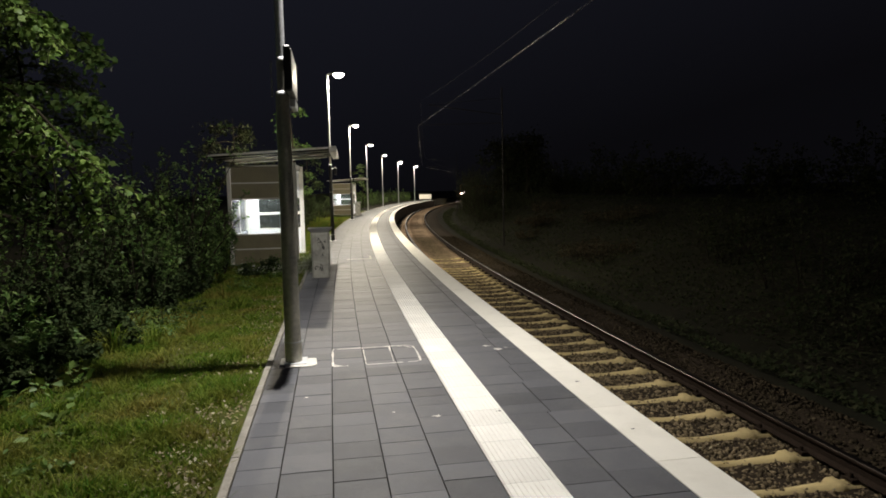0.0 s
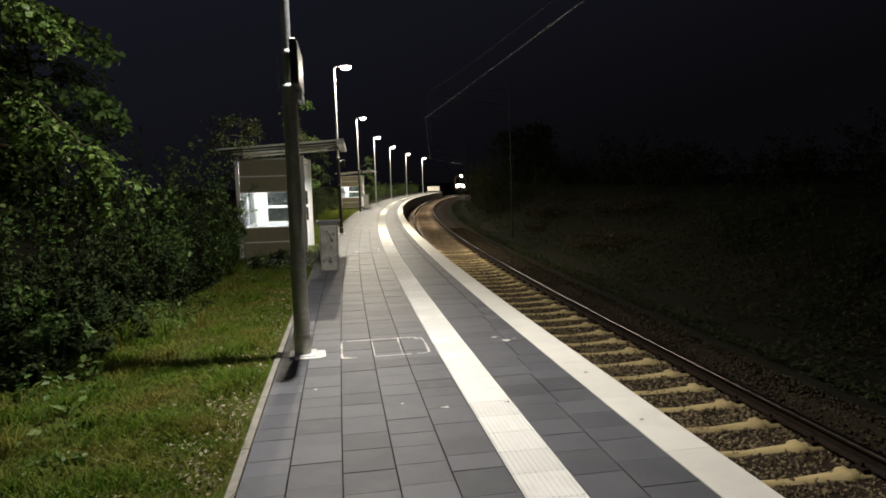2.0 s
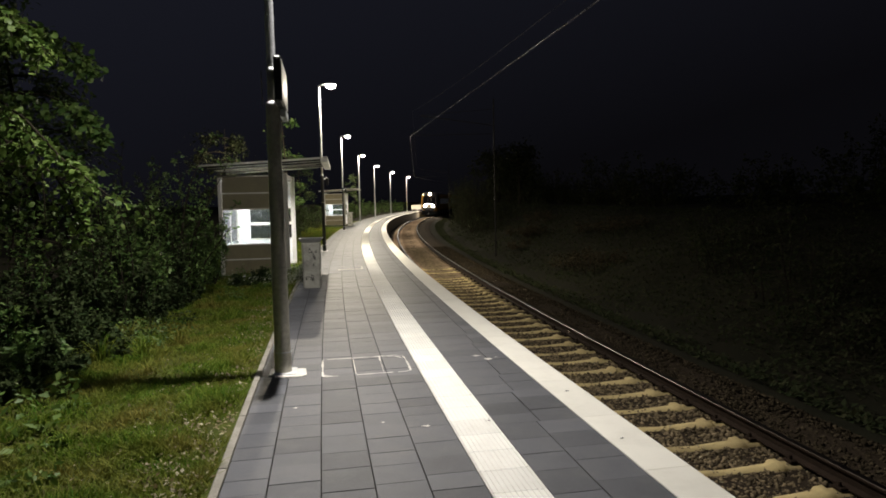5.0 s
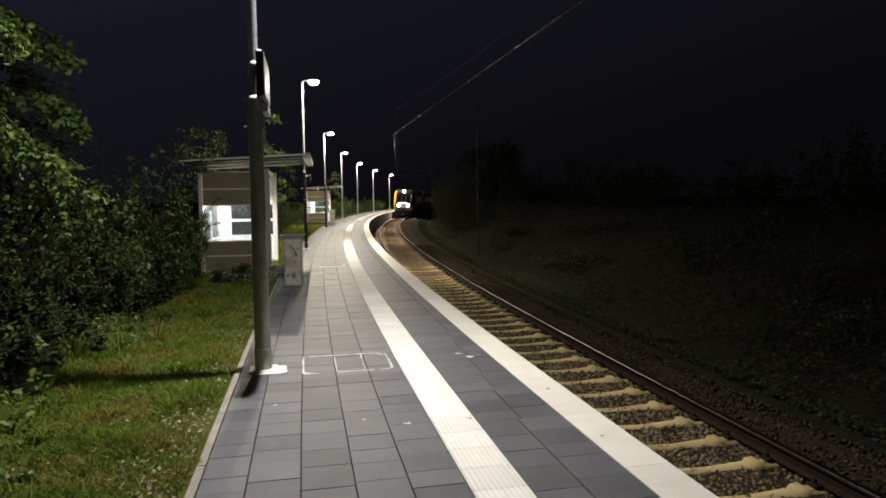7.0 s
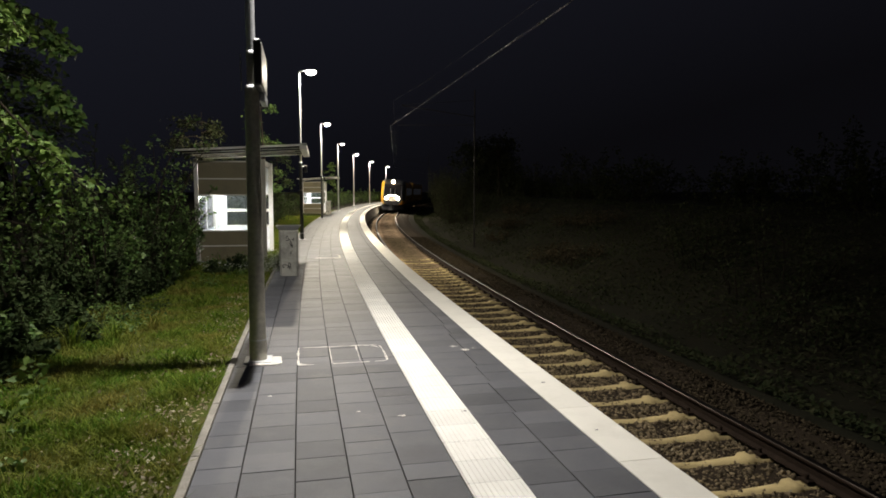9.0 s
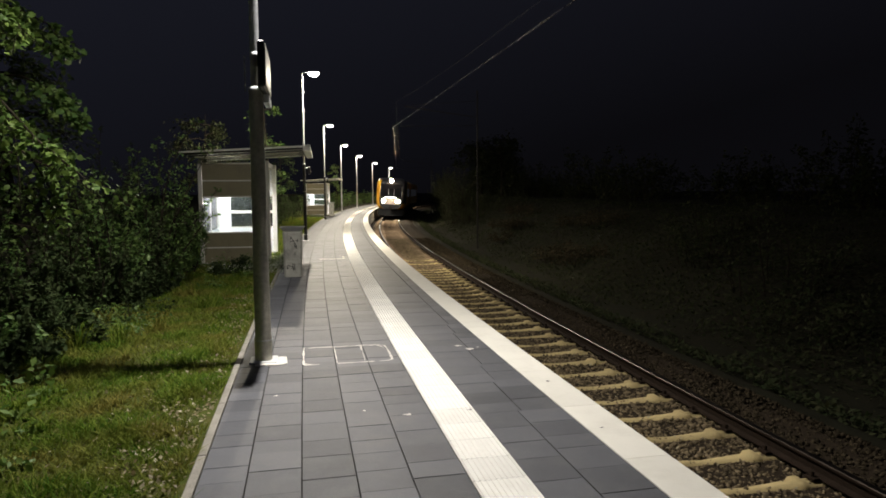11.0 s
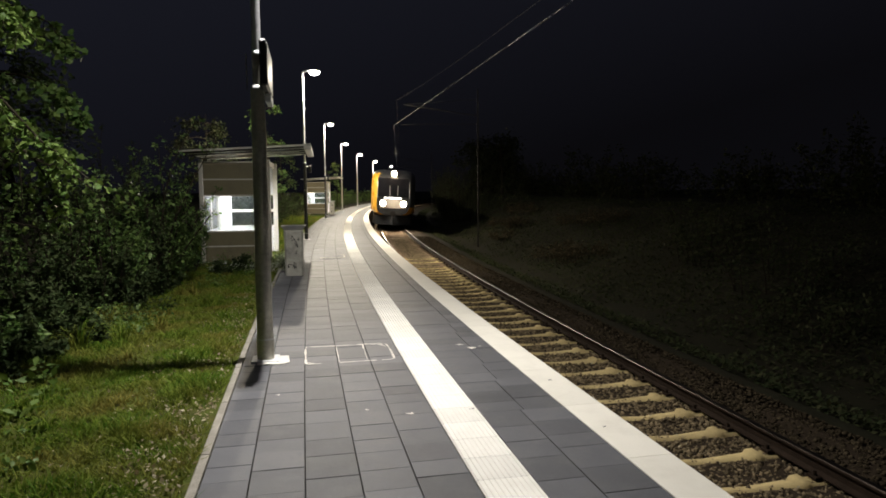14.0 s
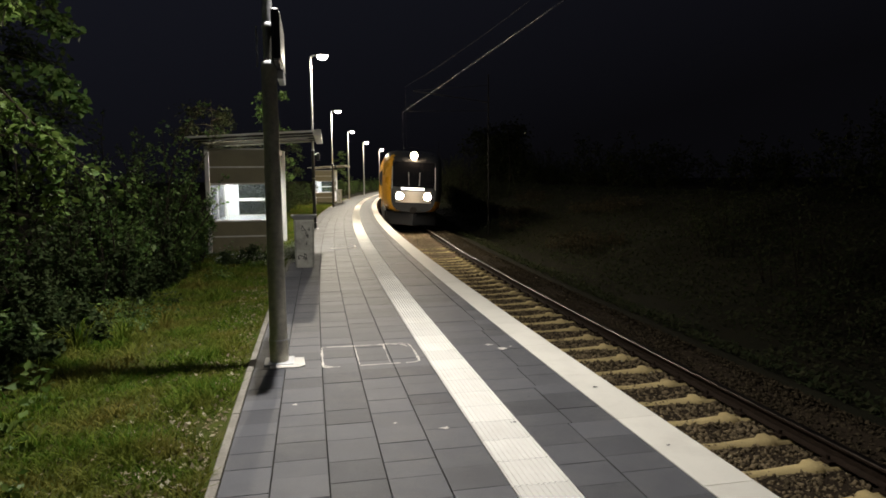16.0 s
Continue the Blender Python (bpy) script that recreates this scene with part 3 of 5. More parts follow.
def build_ballast(name, n, lo, hi, material, label):
    """Angular stones on the bed, one mesh."""
    u = rng.random(n) ** 1.5
    s = np.where(np.arange(n) % 8 == 0, -91 + 11.2 * rng.random(n), -79.8 + u * 34)
    off = TRACK + rng.uniform(lo, hi, n)
    size = rng.uniform(0.011, 0.033, n) * (1 + 0.6 * u)
    base = np.array([(1, 0, 0), (-1, 0, 0), (0, 1, 0), (0, -1, 0), (0, 0, 1), (0, 0, -1)], float)
    tris = np.array([(0, 2, 4), (2, 1, 4), (1, 3, 4), (3, 0, 4), (2, 0, 5), (1, 2, 5), (3, 1, 5), (0, 3, 5)])
    a = s / RE
    drop = np.where(off < TRACK - 1.75, (TRACK - 1.75 - off) * 0.43 - 0.02, np.where(off < TRACK - 0.84, -0.05, 0.015))
    c = np.stack([CX - (RE + off) * np.cos(a), CY + (RE + off) * np.sin(a), -0.95 - drop + rng.uniform(-0.015, 0.016, n)], 1)
    v = base[None] * size[:, None, None] * rng.uniform(0.6, 1.25, (n, 6, 1)) + rng.normal(0, 0.18, (n, 6, 3)) * size[:, None, None]
    ang = rng.uniform(0, tau, n)
    ca, sa = np.cos(ang)[:, None], np.sin(ang)[:, None]
    x, y = v[..., 0] * ca - v[..., 1] * sa, v[..., 0] * sa + v[..., 1] * ca
    v = np.stack([x, y, v[..., 2] * 0.8], -1) + c[:, None]
    me = bpy.data.meshes.new(name)
    idx = (tris[None] + (np.arange(n) * 6)[:, None, None]).reshape(-1, 3)
    me.vertices.add(n * 6)
    me.vertices.foreach_set("co", v.ravel())
    me.loops.add(idx.size)
    me.loops.foreach_set("vertex_index", idx.ravel().astype(np.int32))
    me.polygons.add(len(idx))
    me.polygons.foreach_set("loop_start", np.arange(0, idx.size, 3, dtype=np.int32))
    me.update(calc_edges=True)
    me.materials.append(material)
    return tagged(new(name, me), label, "ballast", kind="stuff")


build_ballast("ballast", 68000, -0.8, 1.35, M["ballast"], "loose brown angular ballast stones between the sleepers")
build_ballast("shoulder_stones", 30000, -2.5, -0.8, M["shoulder"], "dark ballast stones on the track's shoulder")

# ---- platform lamps ----
def lamp_post(name, m, label, lower="post_paint", first=False):
    """A stepped steel post with a flat lantern on a short bracket towards the track."""
    lamp = empty(name, m, label, "street lamp", "platform lamps")
    r1, r2 = (0.075, 0.037) if first else (0.06, 0.034)
    zs = 2.84
    zm = 2.53
    bm = tube(bmesh.new(), [(0, 0, -0.05), (0, 0, 0.22), (0, 0, 0.24), (0, 0, 1.6), (0, 0, zm)], [r1 * 1.06, r1 * 1.06, r1, r1 * 0.88, r1 * 0.82], 24)
    part("post", bm, M[lower], lamp, "galvanised lower post" if lower == "galv" else "dark lower post")
    bm = tube(bmesh.new(), [(0, 0, zm - 0.02), (0, 0, zs)], [r1 * 0.56, r1 * 0.55], 16)
    part("middle_post", bm, M["galv" if lower == "galv" else "pole_dark"], lamp)
    bm = tube(bmesh.new(), [(0, 0, zs - 0.02), (0, 0, zs + 0.05), (0, 0, 5.46)], [r2 * 1.15, r2 * 1.1, r2], 16)
    part("upper_post", bm, M["galv"], lamp, "galvanised thinner upper post")
    for z, h in ((0.20, 0.012), (1.62, 0.02)):
        bm = tube(bmesh.new(), [(0, 0, z), (0, 0, z + h)], r1 * (1.06 if z < 1 else 0.88) + 0.004, 20)
        part("band", bm, M["pole_dark"] if z > 1 else M["galv"], lamp)
    for z, rc in ((zm, r1 * 0.82 + 0.002), (zs, r1 * 0.60 + 0.002)):
        bm = tube(bmesh.new(), [(0, 0, z - 0.016), (0, 0, z + 0.010), (0, 0, z + 0.016)], [rc, rc, rc * 0.8], 20)
        part("collar", bm, M["galv"], lamp, "bright steel collar")
    bm = tube(bmesh.new(), [(0, 0, 5.40), (0.03, 0, 5.47), (0.14, 0, 5.50), (0.22, 0, 5.50)], [r2, r2, 0.03, 0.03], 10)
    part("bracket", bm, M["galv"], lamp)
    # lantern: flat shell with a domed top and a lens under it
    bm = bmesh.new()
    prof = [(0.16, 0.05, 0.02), (0.22, 0.10, 0.04), (0.34, 0.14, 0.06), (0.46, 0.14, 0.055), (0.55, 0.10, 0.035), (0.58, 0.05, 0.02)]
    rings = []
    for x, w, h in prof:
        rings.append([bm.verts.new((x, w * cos(q), 5.49 + max(0, h * sin(q)))) for q in [pi * k / 8 for k in range(9)]])
    for p, q in zip(rings, rings[1:]):
        for k in range(8):
            bm.faces.new((p[k], q[k], q[k + 1], p[k + 1])).smooth = True
        bm.faces.new((p[0], p[8], q[8], q[0]))
    bm.faces.new(rings[0])
    bm.faces.new(rings[-1][::-1])
    lantern = part("lantern", bm, M["galv"], lamp)
    bm = bmesh.new()
    rings = []
    for zz, q in ((5.488, 1.0), (5.45, 0.99), (5.405, 0.86), (5.375, 0.5)):
        rings.append([bm.verts.new((0.38 + 0.165 * q * cos(tau * k / 20), 0.14 * q * sin(tau * k / 20), zz)) for k in range(20)])
    for p, q in zip(rings, rings[1:]):
        for k in range(20):
            bm.faces.new((p[k], q[k], q[(k + 1) % 20], p[(k + 1) % 20])).smooth = True
    bm.faces.new(rings[-1])
    part("lens", bm, M["lens"], lantern, "bright warm-white lens")
    bm = bmesh.new()
    box(bm, 0, 0, 0.01, r1 * 2 + 0.1, r1 * 2 + 0.1, 0.012, None, 0.004)
    part("foot", bm, M["galv"], lamp)
    return lamp


first = lamp_post("street_lamp", turned(LAMP_S[0], LAMP_OFF), "tall dark steel lamp post with shiny collars beside the kerb", "pole_dark", True)
lamp1 = lamp_post("street_lamp", turned(LAMP_S[1], LAMP_OFF - 0.03), "slim steel platform lamp with a glowing flat lantern")
copy_thing(lamp1, turned(LAMP_S[2], LAMP_OFF - 0.03))
lamp3 = lamp_post("street_lamp", turned(LAMP_S[3], LAMP_OFF - 0.03), "slim galvanised platform lamp with a glowing flat lantern", "galv")
for s in LAMP_S[4:]:
    copy_thing(lamp3, turned(s, LAMP_OFF - 0.03))
# fittings on the further posts: small bracket box
bm = bmesh.new()
pad_base = empty("post_base", turned(-74.80, 2.45, 0), "pale broken concrete pad at the lamp post", "concrete pad")
pts = [(-0.14, -0.15), (0.10, -0.16), (0.155, -0.11), (0.14, 0.14), (0.02, 0.16), (-0.14, 0.15)]
lo = [bm.verts.new((x, y, -0.02)) for x, y in pts]
hi = [bm.verts.new((x * 0.985, y * 0.985, 0.007)) for x, y in pts]
bm.faces.new(hi)
for k in range(6):
    bm.faces.new((lo[k], lo[(k + 1) % 6], hi[(k + 1) % 6], hi[k]))
part("pad", bm, M["cement"], pad_base)

# loudspeaker boxes on further posts
speaker = empty("loudspeaker", turned(LAMP_S[1], LAMP_OFF - 0.03, 2.2), "small dark loudspeaker box on the lamp post", "loudspeaker", "post fittings")
bm = bmesh.new()
box(bm, 0.16, 0, 0.12, 0.09, 0.10, 0.24, None, 0.012)
part("case", bm, M["black"], speaker)
bm = tube(bmesh.new(), [(0.05, 0, 0.2), (0.13, 0, 0.2)], 0.014, 6)
part("arm", bm, M["galv"], speaker)
copy_thing(speaker, turned(LAMP_S[2], LAMP_OFF - 0.03, 2.2))

# information box on the first post, seen edge on
info = empty("display_box", turned(-74.75, 2.52, 2.40), "flat dark display box hung on the lamp post", "display box")
bm = bmesh.new()
box(bm, 0.078, 0.02, 0.285, 0.062, 0.86, 0.39, None, 0.012)
part("case", bm, M["black"], info, "dark case")
bm = bmesh.new()
box(bm, 0.112, 0.02, 0.285, 0.008, 0.80, 0.345, None, 0.003)
part("face_plate", bm, M["frame"], info, "pale face plate")
bm = bmesh.new()
box(bm, 0.088, 0.25, 0.05, 0.055, 0.40, 0.075, None, 0.006)
part("cable_box", bm, M["galv"], info)
for z in (0.13, 0.44):
    bm = tube(bmesh.new(), [(0.0, 0, z), (0.08, 0, z)], 0.018, 8)
    part("arm", bm, M["galv"], info)
bm = tube(bmesh.new(), [(-0.088, -0.02, 0.10), (-0.09, -0.02, 0.42)], 0.006, 6)
part("cable", bm, M["alu"], info)


# ---- waiting shelters ----
def shelter(m, label):
    """Monopitch shelter, open to the track. Local x to the track, y along the platform; the origin is its near front corner."""
    sh = empty("waiting_shelter", m, label, "shelter", "platform shelters")
    D, LEN, H = 1.45, 2.45, 2.32

    def end_wall(y, inside, divided):
        w = empty_part("end_wall", sh)
        # posts
        for x, wide, look_of in ((-D, 0.07, "frame"), (-0.025, 0.17, "panel_pale") if not divided else (-0.01, 0.11, "frame")):
            bm = bmesh.new()
            box(bm, x, y, H / 2, wide, 0.08, H, None, 0.006)
            part("post", bm, M[look_of], w)
        # panels and rails; the far wall has a solid strip beside its panes
        solid = 0.27 if divided else 0.0
        for z0, z1 in ((0.0, 0.345), (0.345, 0.685), (1.505, 1.87), (1.87, 2.26)):
            bm = bmesh.new()
            box(bm, -D / 2 - 0.015, y, (z0 + z1) / 2, D - 0.11, 0.03, z1 - z0, None, 0.003)
            part("panel", bm, M[inside], w)
        if divided:
            bm = bmesh.new()
            box(bm, -D + 0.04 + solid / 2, y, 1.095, solid, 0.03, 0.79, None, 0.003)
            part("panel", bm, M[inside], w)
        for z in (0.345, 0.685, 1.09, 1.505, 1.87, 2.26):
            if z == 1.09 and not divided:
                continue
            bm = bmesh.new()
            box(bm, -D / 2 - 0.015, y, z, D - 0.10, 0.045, 0.075 if z == 1.09 else 0.03, None, 0.003)
            part("rail", bm, M["frame"], w)
        for z0, z1 in ((0.705, 1.05), (1.13, 1.485)) if divided else ((0.705, 1.485),):
            bm = bmesh.new()
            box(bm, -D / 2 - 0.015 + solid / 2, y, (z0 + z1) / 2, D - 0.12 - solid, 0.012, z1 - z0)
            part("pane", bm, M["glass"], w, "scratched clear pane")
        return w

    def empty_part(name, parent):
        ob = new(name)
        ob.parent = parent
        return ob

    end_wall(0.0, "panel", False)
    end_wall(LEN, "white_panel", True)
    back = empty_part("back_wall", sh)
    for k in range(3):
        bm = bmesh.new()
        box(bm, -D - 0.02, LEN * k / 2, H / 2, 0.06, 0.06, H, None, 0.005)
        part("post", bm, M["frame"], back)
    for k in range(2):
        for z0, z1 in ((0.06, 0.67), (0.69, 1.50), (1.52, 2.24)):
            glazed = z0 == 0.69
            bm = bmesh.new()
            box(bm, -D - 0.02, LEN * (k + 0.5) / 2, (z0 + z1) / 2, 0.012 if glazed else 0.03, LEN / 2 - 0.07, z1 - z0, None, 0.003)
            part("pane" if glazed else "panel", bm, M["glass" if glazed else "white_panel"], back, "clear back pane" if glazed else "white back panel")
    # beam over the open front
    bm = bmesh.new()
    box(bm, -0.05, LEN / 2, H - 0.06, 0.08, LEN - 0.08, 0.12, None, 0.004)
    part("lintel", bm, M["panel_pale"], sh)
    # roof, rising to the track
    slope = atan2(0.16, 2.93)
    rm = pose(-1.77, LEN / 2 - 0.24, 2.405, 0, -math.degrees(slope), 0)
    W, RL = 2.79, LEN + 0.98
    bm = bmesh.new()
    box(bm, W / 2, 0, 0.06, W, RL, 0.022, rm, 0.003)
    roof = part("roof", bm, M["roofsheet"], sh, "pale sheet roof")
    # ribs under the sheet
    ribs = 5
    for k in range(ribs):
        bm = bmesh.new()
        box(bm, W / 2, -RL / 2 + 0.03 + (RL - 0.06) * k / (ribs - 1), 0.043, W - 0.06, 0.05, 0.012, rm)
        part("rib", bm, M["frame"], roof)
    bm = bmesh.new()
    box(bm, W - 0.08, 0, 0.025, 0.16, RL, 0.12, rm, 0.006)
    part("fascia", bm, M["frame"], roof, "cream boxed front edge")
    for y in (-RL / 2 - 0.012, RL / 2 + 0.012):
        bm = bmesh.new()
        box(bm, W / 2 - 0.05, y, 0.058, W - 0.12, 0.02, 0.034, rm, 0.003)
        part("barge_board", bm, M["frame"], roof, "cream verge strip")
    for y in (0.5, LEN - 0.5):
        bm = bmesh.new()
        box(bm, W / 2 - 0.05, y - LEN / 2, -0.012, W - 0.5, 0.06, 0.035, rm, 0.004)
        part("rafter", bm, M["frame"], roof)
    # bench
    bench = empty_part("bench", sh)
    for k in range(4):
        bm = bmesh.new()
        box(bm, -D + 0.2 + 0.1 * k, LEN / 2, 0.45, 0.08, LEN - 0.5, 0.03, None, 0.005)
        part("slat", bm, M["white_panel"], bench)
    for y in (0.55, LEN - 0.55):
        bm = bmesh.new()
        box(bm, -D + 0.35, y, 0.22, 0.3, 0.05, 0.44, None, 0.004)
        part("support", bm, M["frame"], bench)
    # light strip under the roof
    bm = bmesh.new()
    box(bm, -1.25, LEN / 2, 2.20, 0.13, LEN - 0.7, 0.03, None, 0.006)
    for x in (-1.31, -1.19):
        box(bm, x, LEN / 2, 2.175, 0.012, LEN - 0.7, 0.055)
    strip = part("light_strip", bm, M["frame"], sh)
    bm = bmesh.new()
    box(bm, -1.25, LEN / 2, 2.178, 0.06, LEN - 0.8, 0.012)
    part("light_tube", bm, M["tube"], strip, "glowing white tube")
    # floor plate
    bm = bmesh.new()
    box(bm, -D / 2, LEN / 2, -0.04, D + 0.1, LEN + 0.1, 0.06, None, 0.004)
    part("floor_plate", bm, M["concrete"], sh)
    return sh


sh1 = shelter(turned(-65.45, 3.10, 0.0), "cream-framed waiting shelter with olive panels, glass panes and lit inside")
copy_thing(sh1, turned(-32.6, 3.10, 0.0))


# ---- waste bins ----
def waste_bin(m):
    b = empty("waste_bin", m, "tall grey graffiti-stained waste bin beside the shelter", "waste bin", "platform bins")
    bm = bmesh.new()
    prof = [(0.0, 0.160), (0.02, 0.165), (0.84, 0.178), (0.86, 0.172)]
    rings = []
    for z, r in prof:
        rings.append([bm.verts.new((r * sx, r * sy, z)) for sx, sy in ((-1, -0.8), (-0.8, -1), (0.8, -1), (1, -0.8), (1, 0.8), (0.8, 1), (-0.8, 1), (-1, 0.8))])
    for p, q in zip(rings, rings[1:]):
        for k in range(8):
            bm.faces.new((p[k], p[(k + 1) % 8], q[(k + 1) % 8], q[k]))
    bm.faces.new(rings[0][::-1])
    bm.faces.new(rings[-1])
    part("body", bm, M["cabinet"], b)
    bm = bmesh.new()
    lo = [bm.verts.new((x * 0.165, y * 0.165, 0.868)) for x, y in ((-1, -1), (1, -1), (1, 1), (-1, 1))]
    hi = [bm.verts.new((x * 0.228, y * 0.228, 0.945)) for x, y in ((-1, -1), (1, -1), (1, 1), (-1, 1))]
    bm.faces.new(lo[::-1])
    for k in range(4):
        bm.faces.new((lo[k], lo[(k + 1) % 4], hi[(k + 1) % 4], hi[k]))
    inner = [bm.verts.new((x * 0.21, y * 0.21, 0.945)) for x, y in ((-1, -1), (1, -1), (1, 1), (-1, 1))]
    deep = [bm.verts.new((x * 0.12, y * 0.12, 0.872)) for x, y in ((-1, -1), (1, -1), (1, 1), (-1, 1))]
    for k in range(4):
        n = (k + 1) % 4
        bm.faces.new((hi[k], hi[n], inner[n], inner[k]))
        bm.faces.new((inner[k], inner[n], deep[n], deep[k]))
    bm.faces.new(deep)
    part("rim", bm, M["alu"], b, "flared grey rim")
    rg = random.Random(2)
    bm = bmesh.new()
    for _ in range(9):
        x, z = rg.uniform(-0.09, 0.09), rg.uniform(0.15, 0.75)
        y = -(0.165 + 0.013 * z / 0.84) - 0.002
        pts = [(x + rg.gauss(0, 0.02), y, z + rg.gauss(0, 0.035)) for _ in range(4)]
        for p, q in zip(pts, pts[1:]):
            d = Vector((q[2] - p[2], 0, p[0] - q[0])).normalized() * 0.006
            bm.faces.new([bm.verts.new(Vector(v)) for v in (Vector(p) - d, Vector(q) - d, Vector(q) + d, Vector(p) + d)])
    part("scrawl", bm, M["black"], b, "dark scrawled graffiti")["kind"] = "stuff"
    return b


bin1 = waste_bin(turned(-68.35, 2.42, 0.0))
copy_thing(bin1, turned(-35.3, 2.55, 0.0))

# white board at the platform's far end
board = empty("end_board", turned(27.6, 1.3, 0.0), "plain pale barrier board closing the platform's end", "barrier")
for x in (-0.85, 0.85):
    bm = bmesh.new()
    box(bm, x, 0, 0.5, 0.06, 0.06, 1.0, None, 0.004)
    part("post", bm, M["galv"], board)
bm = bmesh.new()
box(bm, 0, -0.05, 0.62, 2.0, 0.03, 0.75, None, 0.004)
part("panel", bm, M["frame"], board)


# ---- overhead line ----
MASTS = [-103.0, -49.0, 6.0, 62.0]
for s in MASTS:
    mast = empty("catenary_mast", turned(s, TRACK - 3.85, ground_z(s, TRACK - 3.85) - 0.05), "grey steel overhead-line mast behind the track", "mast", "overhead line masts")
    bm = tube(bmesh.new(), [(0, 0, 0), (0, 0, 7.9)], [0.042, 0.032], 10)
    part("post", bm, M["steel_dark"], mast)
    bm = tube(bmesh.new(), [(0, 0, 6.6), (-3.6, 0, 7.1)], 0.02, 6)
    tube(bm, [(0, 0, 7.4), (-3.6, 0, 7.12)], 0.010, 6)
    tube(bm, [(-0.05, 0, 6.2), (-3.8, 0, 6.15)], 0.014, 6)
    part("cantilever", bm, M["steel_dark"], mast)
WIRE_S = [(-103.0, -0.2), (-48.5, 0.25), (6.0, 0.7), (62.0, 0.2), (118.0, 0)]
cat = empty("overhead_wire", Matrix.Identity(4), "thin copper overhead wire strung above the track", "overhead wire")
bm = bmesh.new()
for (s0, d0), (s1, d1) in zip(WIRE_S, WIRE_S[1:]):
    tube(bm, [at(s0, TRACK + d0, 4.78), at(s1, TRACK + d1, 4.78)], 0.007, 5)
part("contact_wire", bm, M["wire"], cat)
bm = bmesh.new()
for (s0, d0), (s1, d1) in zip(WIRE_S, WIRE_S[1:]):
    a, b = at(s0, TRACK + d0 * 0.4, 6.0), at(s1, TRACK + d1 * 0.4, 6.0)
    tube(bm, [a.lerp(b, u / 8) - Vector((0, 0, 3.2 * (u / 8) * (1 - u / 8))) for u in range(9)], 0.004, 4)
part("messenger_wire", bm, M["steel_dark"], cat)


# ---- the train ----
CAR = 18.0


def section(y):
    """Half width, bottom, top of the body and how square it is, at y metres behind the nose."""
    q = min(1.0, max(0.0, y / 1.5))
    e = sqrt(max(0.0, 1 - (1 - q) ** 2))
    return 1.02 + 0.36 * e, 0.85 - 0.05 * e, 3.15 + 0.52 * e, 2.6 + 1.6 * q


def hull(y, k, n, grow=0.0):
    w, z0, z1, p = section(y)
    q = tau * k / n
    c, s_ = cos(q), sin(q)
    x = (w + grow) * (abs(c) ** (2 / (p + 1.5))) * (1 if c >= 0 else -1)
    z = (z0 + z1) / 2 + ((z1 - z0) / 2 + grow) * (abs(s_) ** (2 / (p + 1.5))) * (1 if s_ >= 0 else -1)
    return x, z


def lean(y, z):
    """The windscreen leans back."""
    front = max(0.0, 1 - y / 2.2)
    return y + front * (0.75 * max(0.0, (z - 1.75) / 1.9) ** 1.3 + 0.12 * max(0, 1.3 - z))


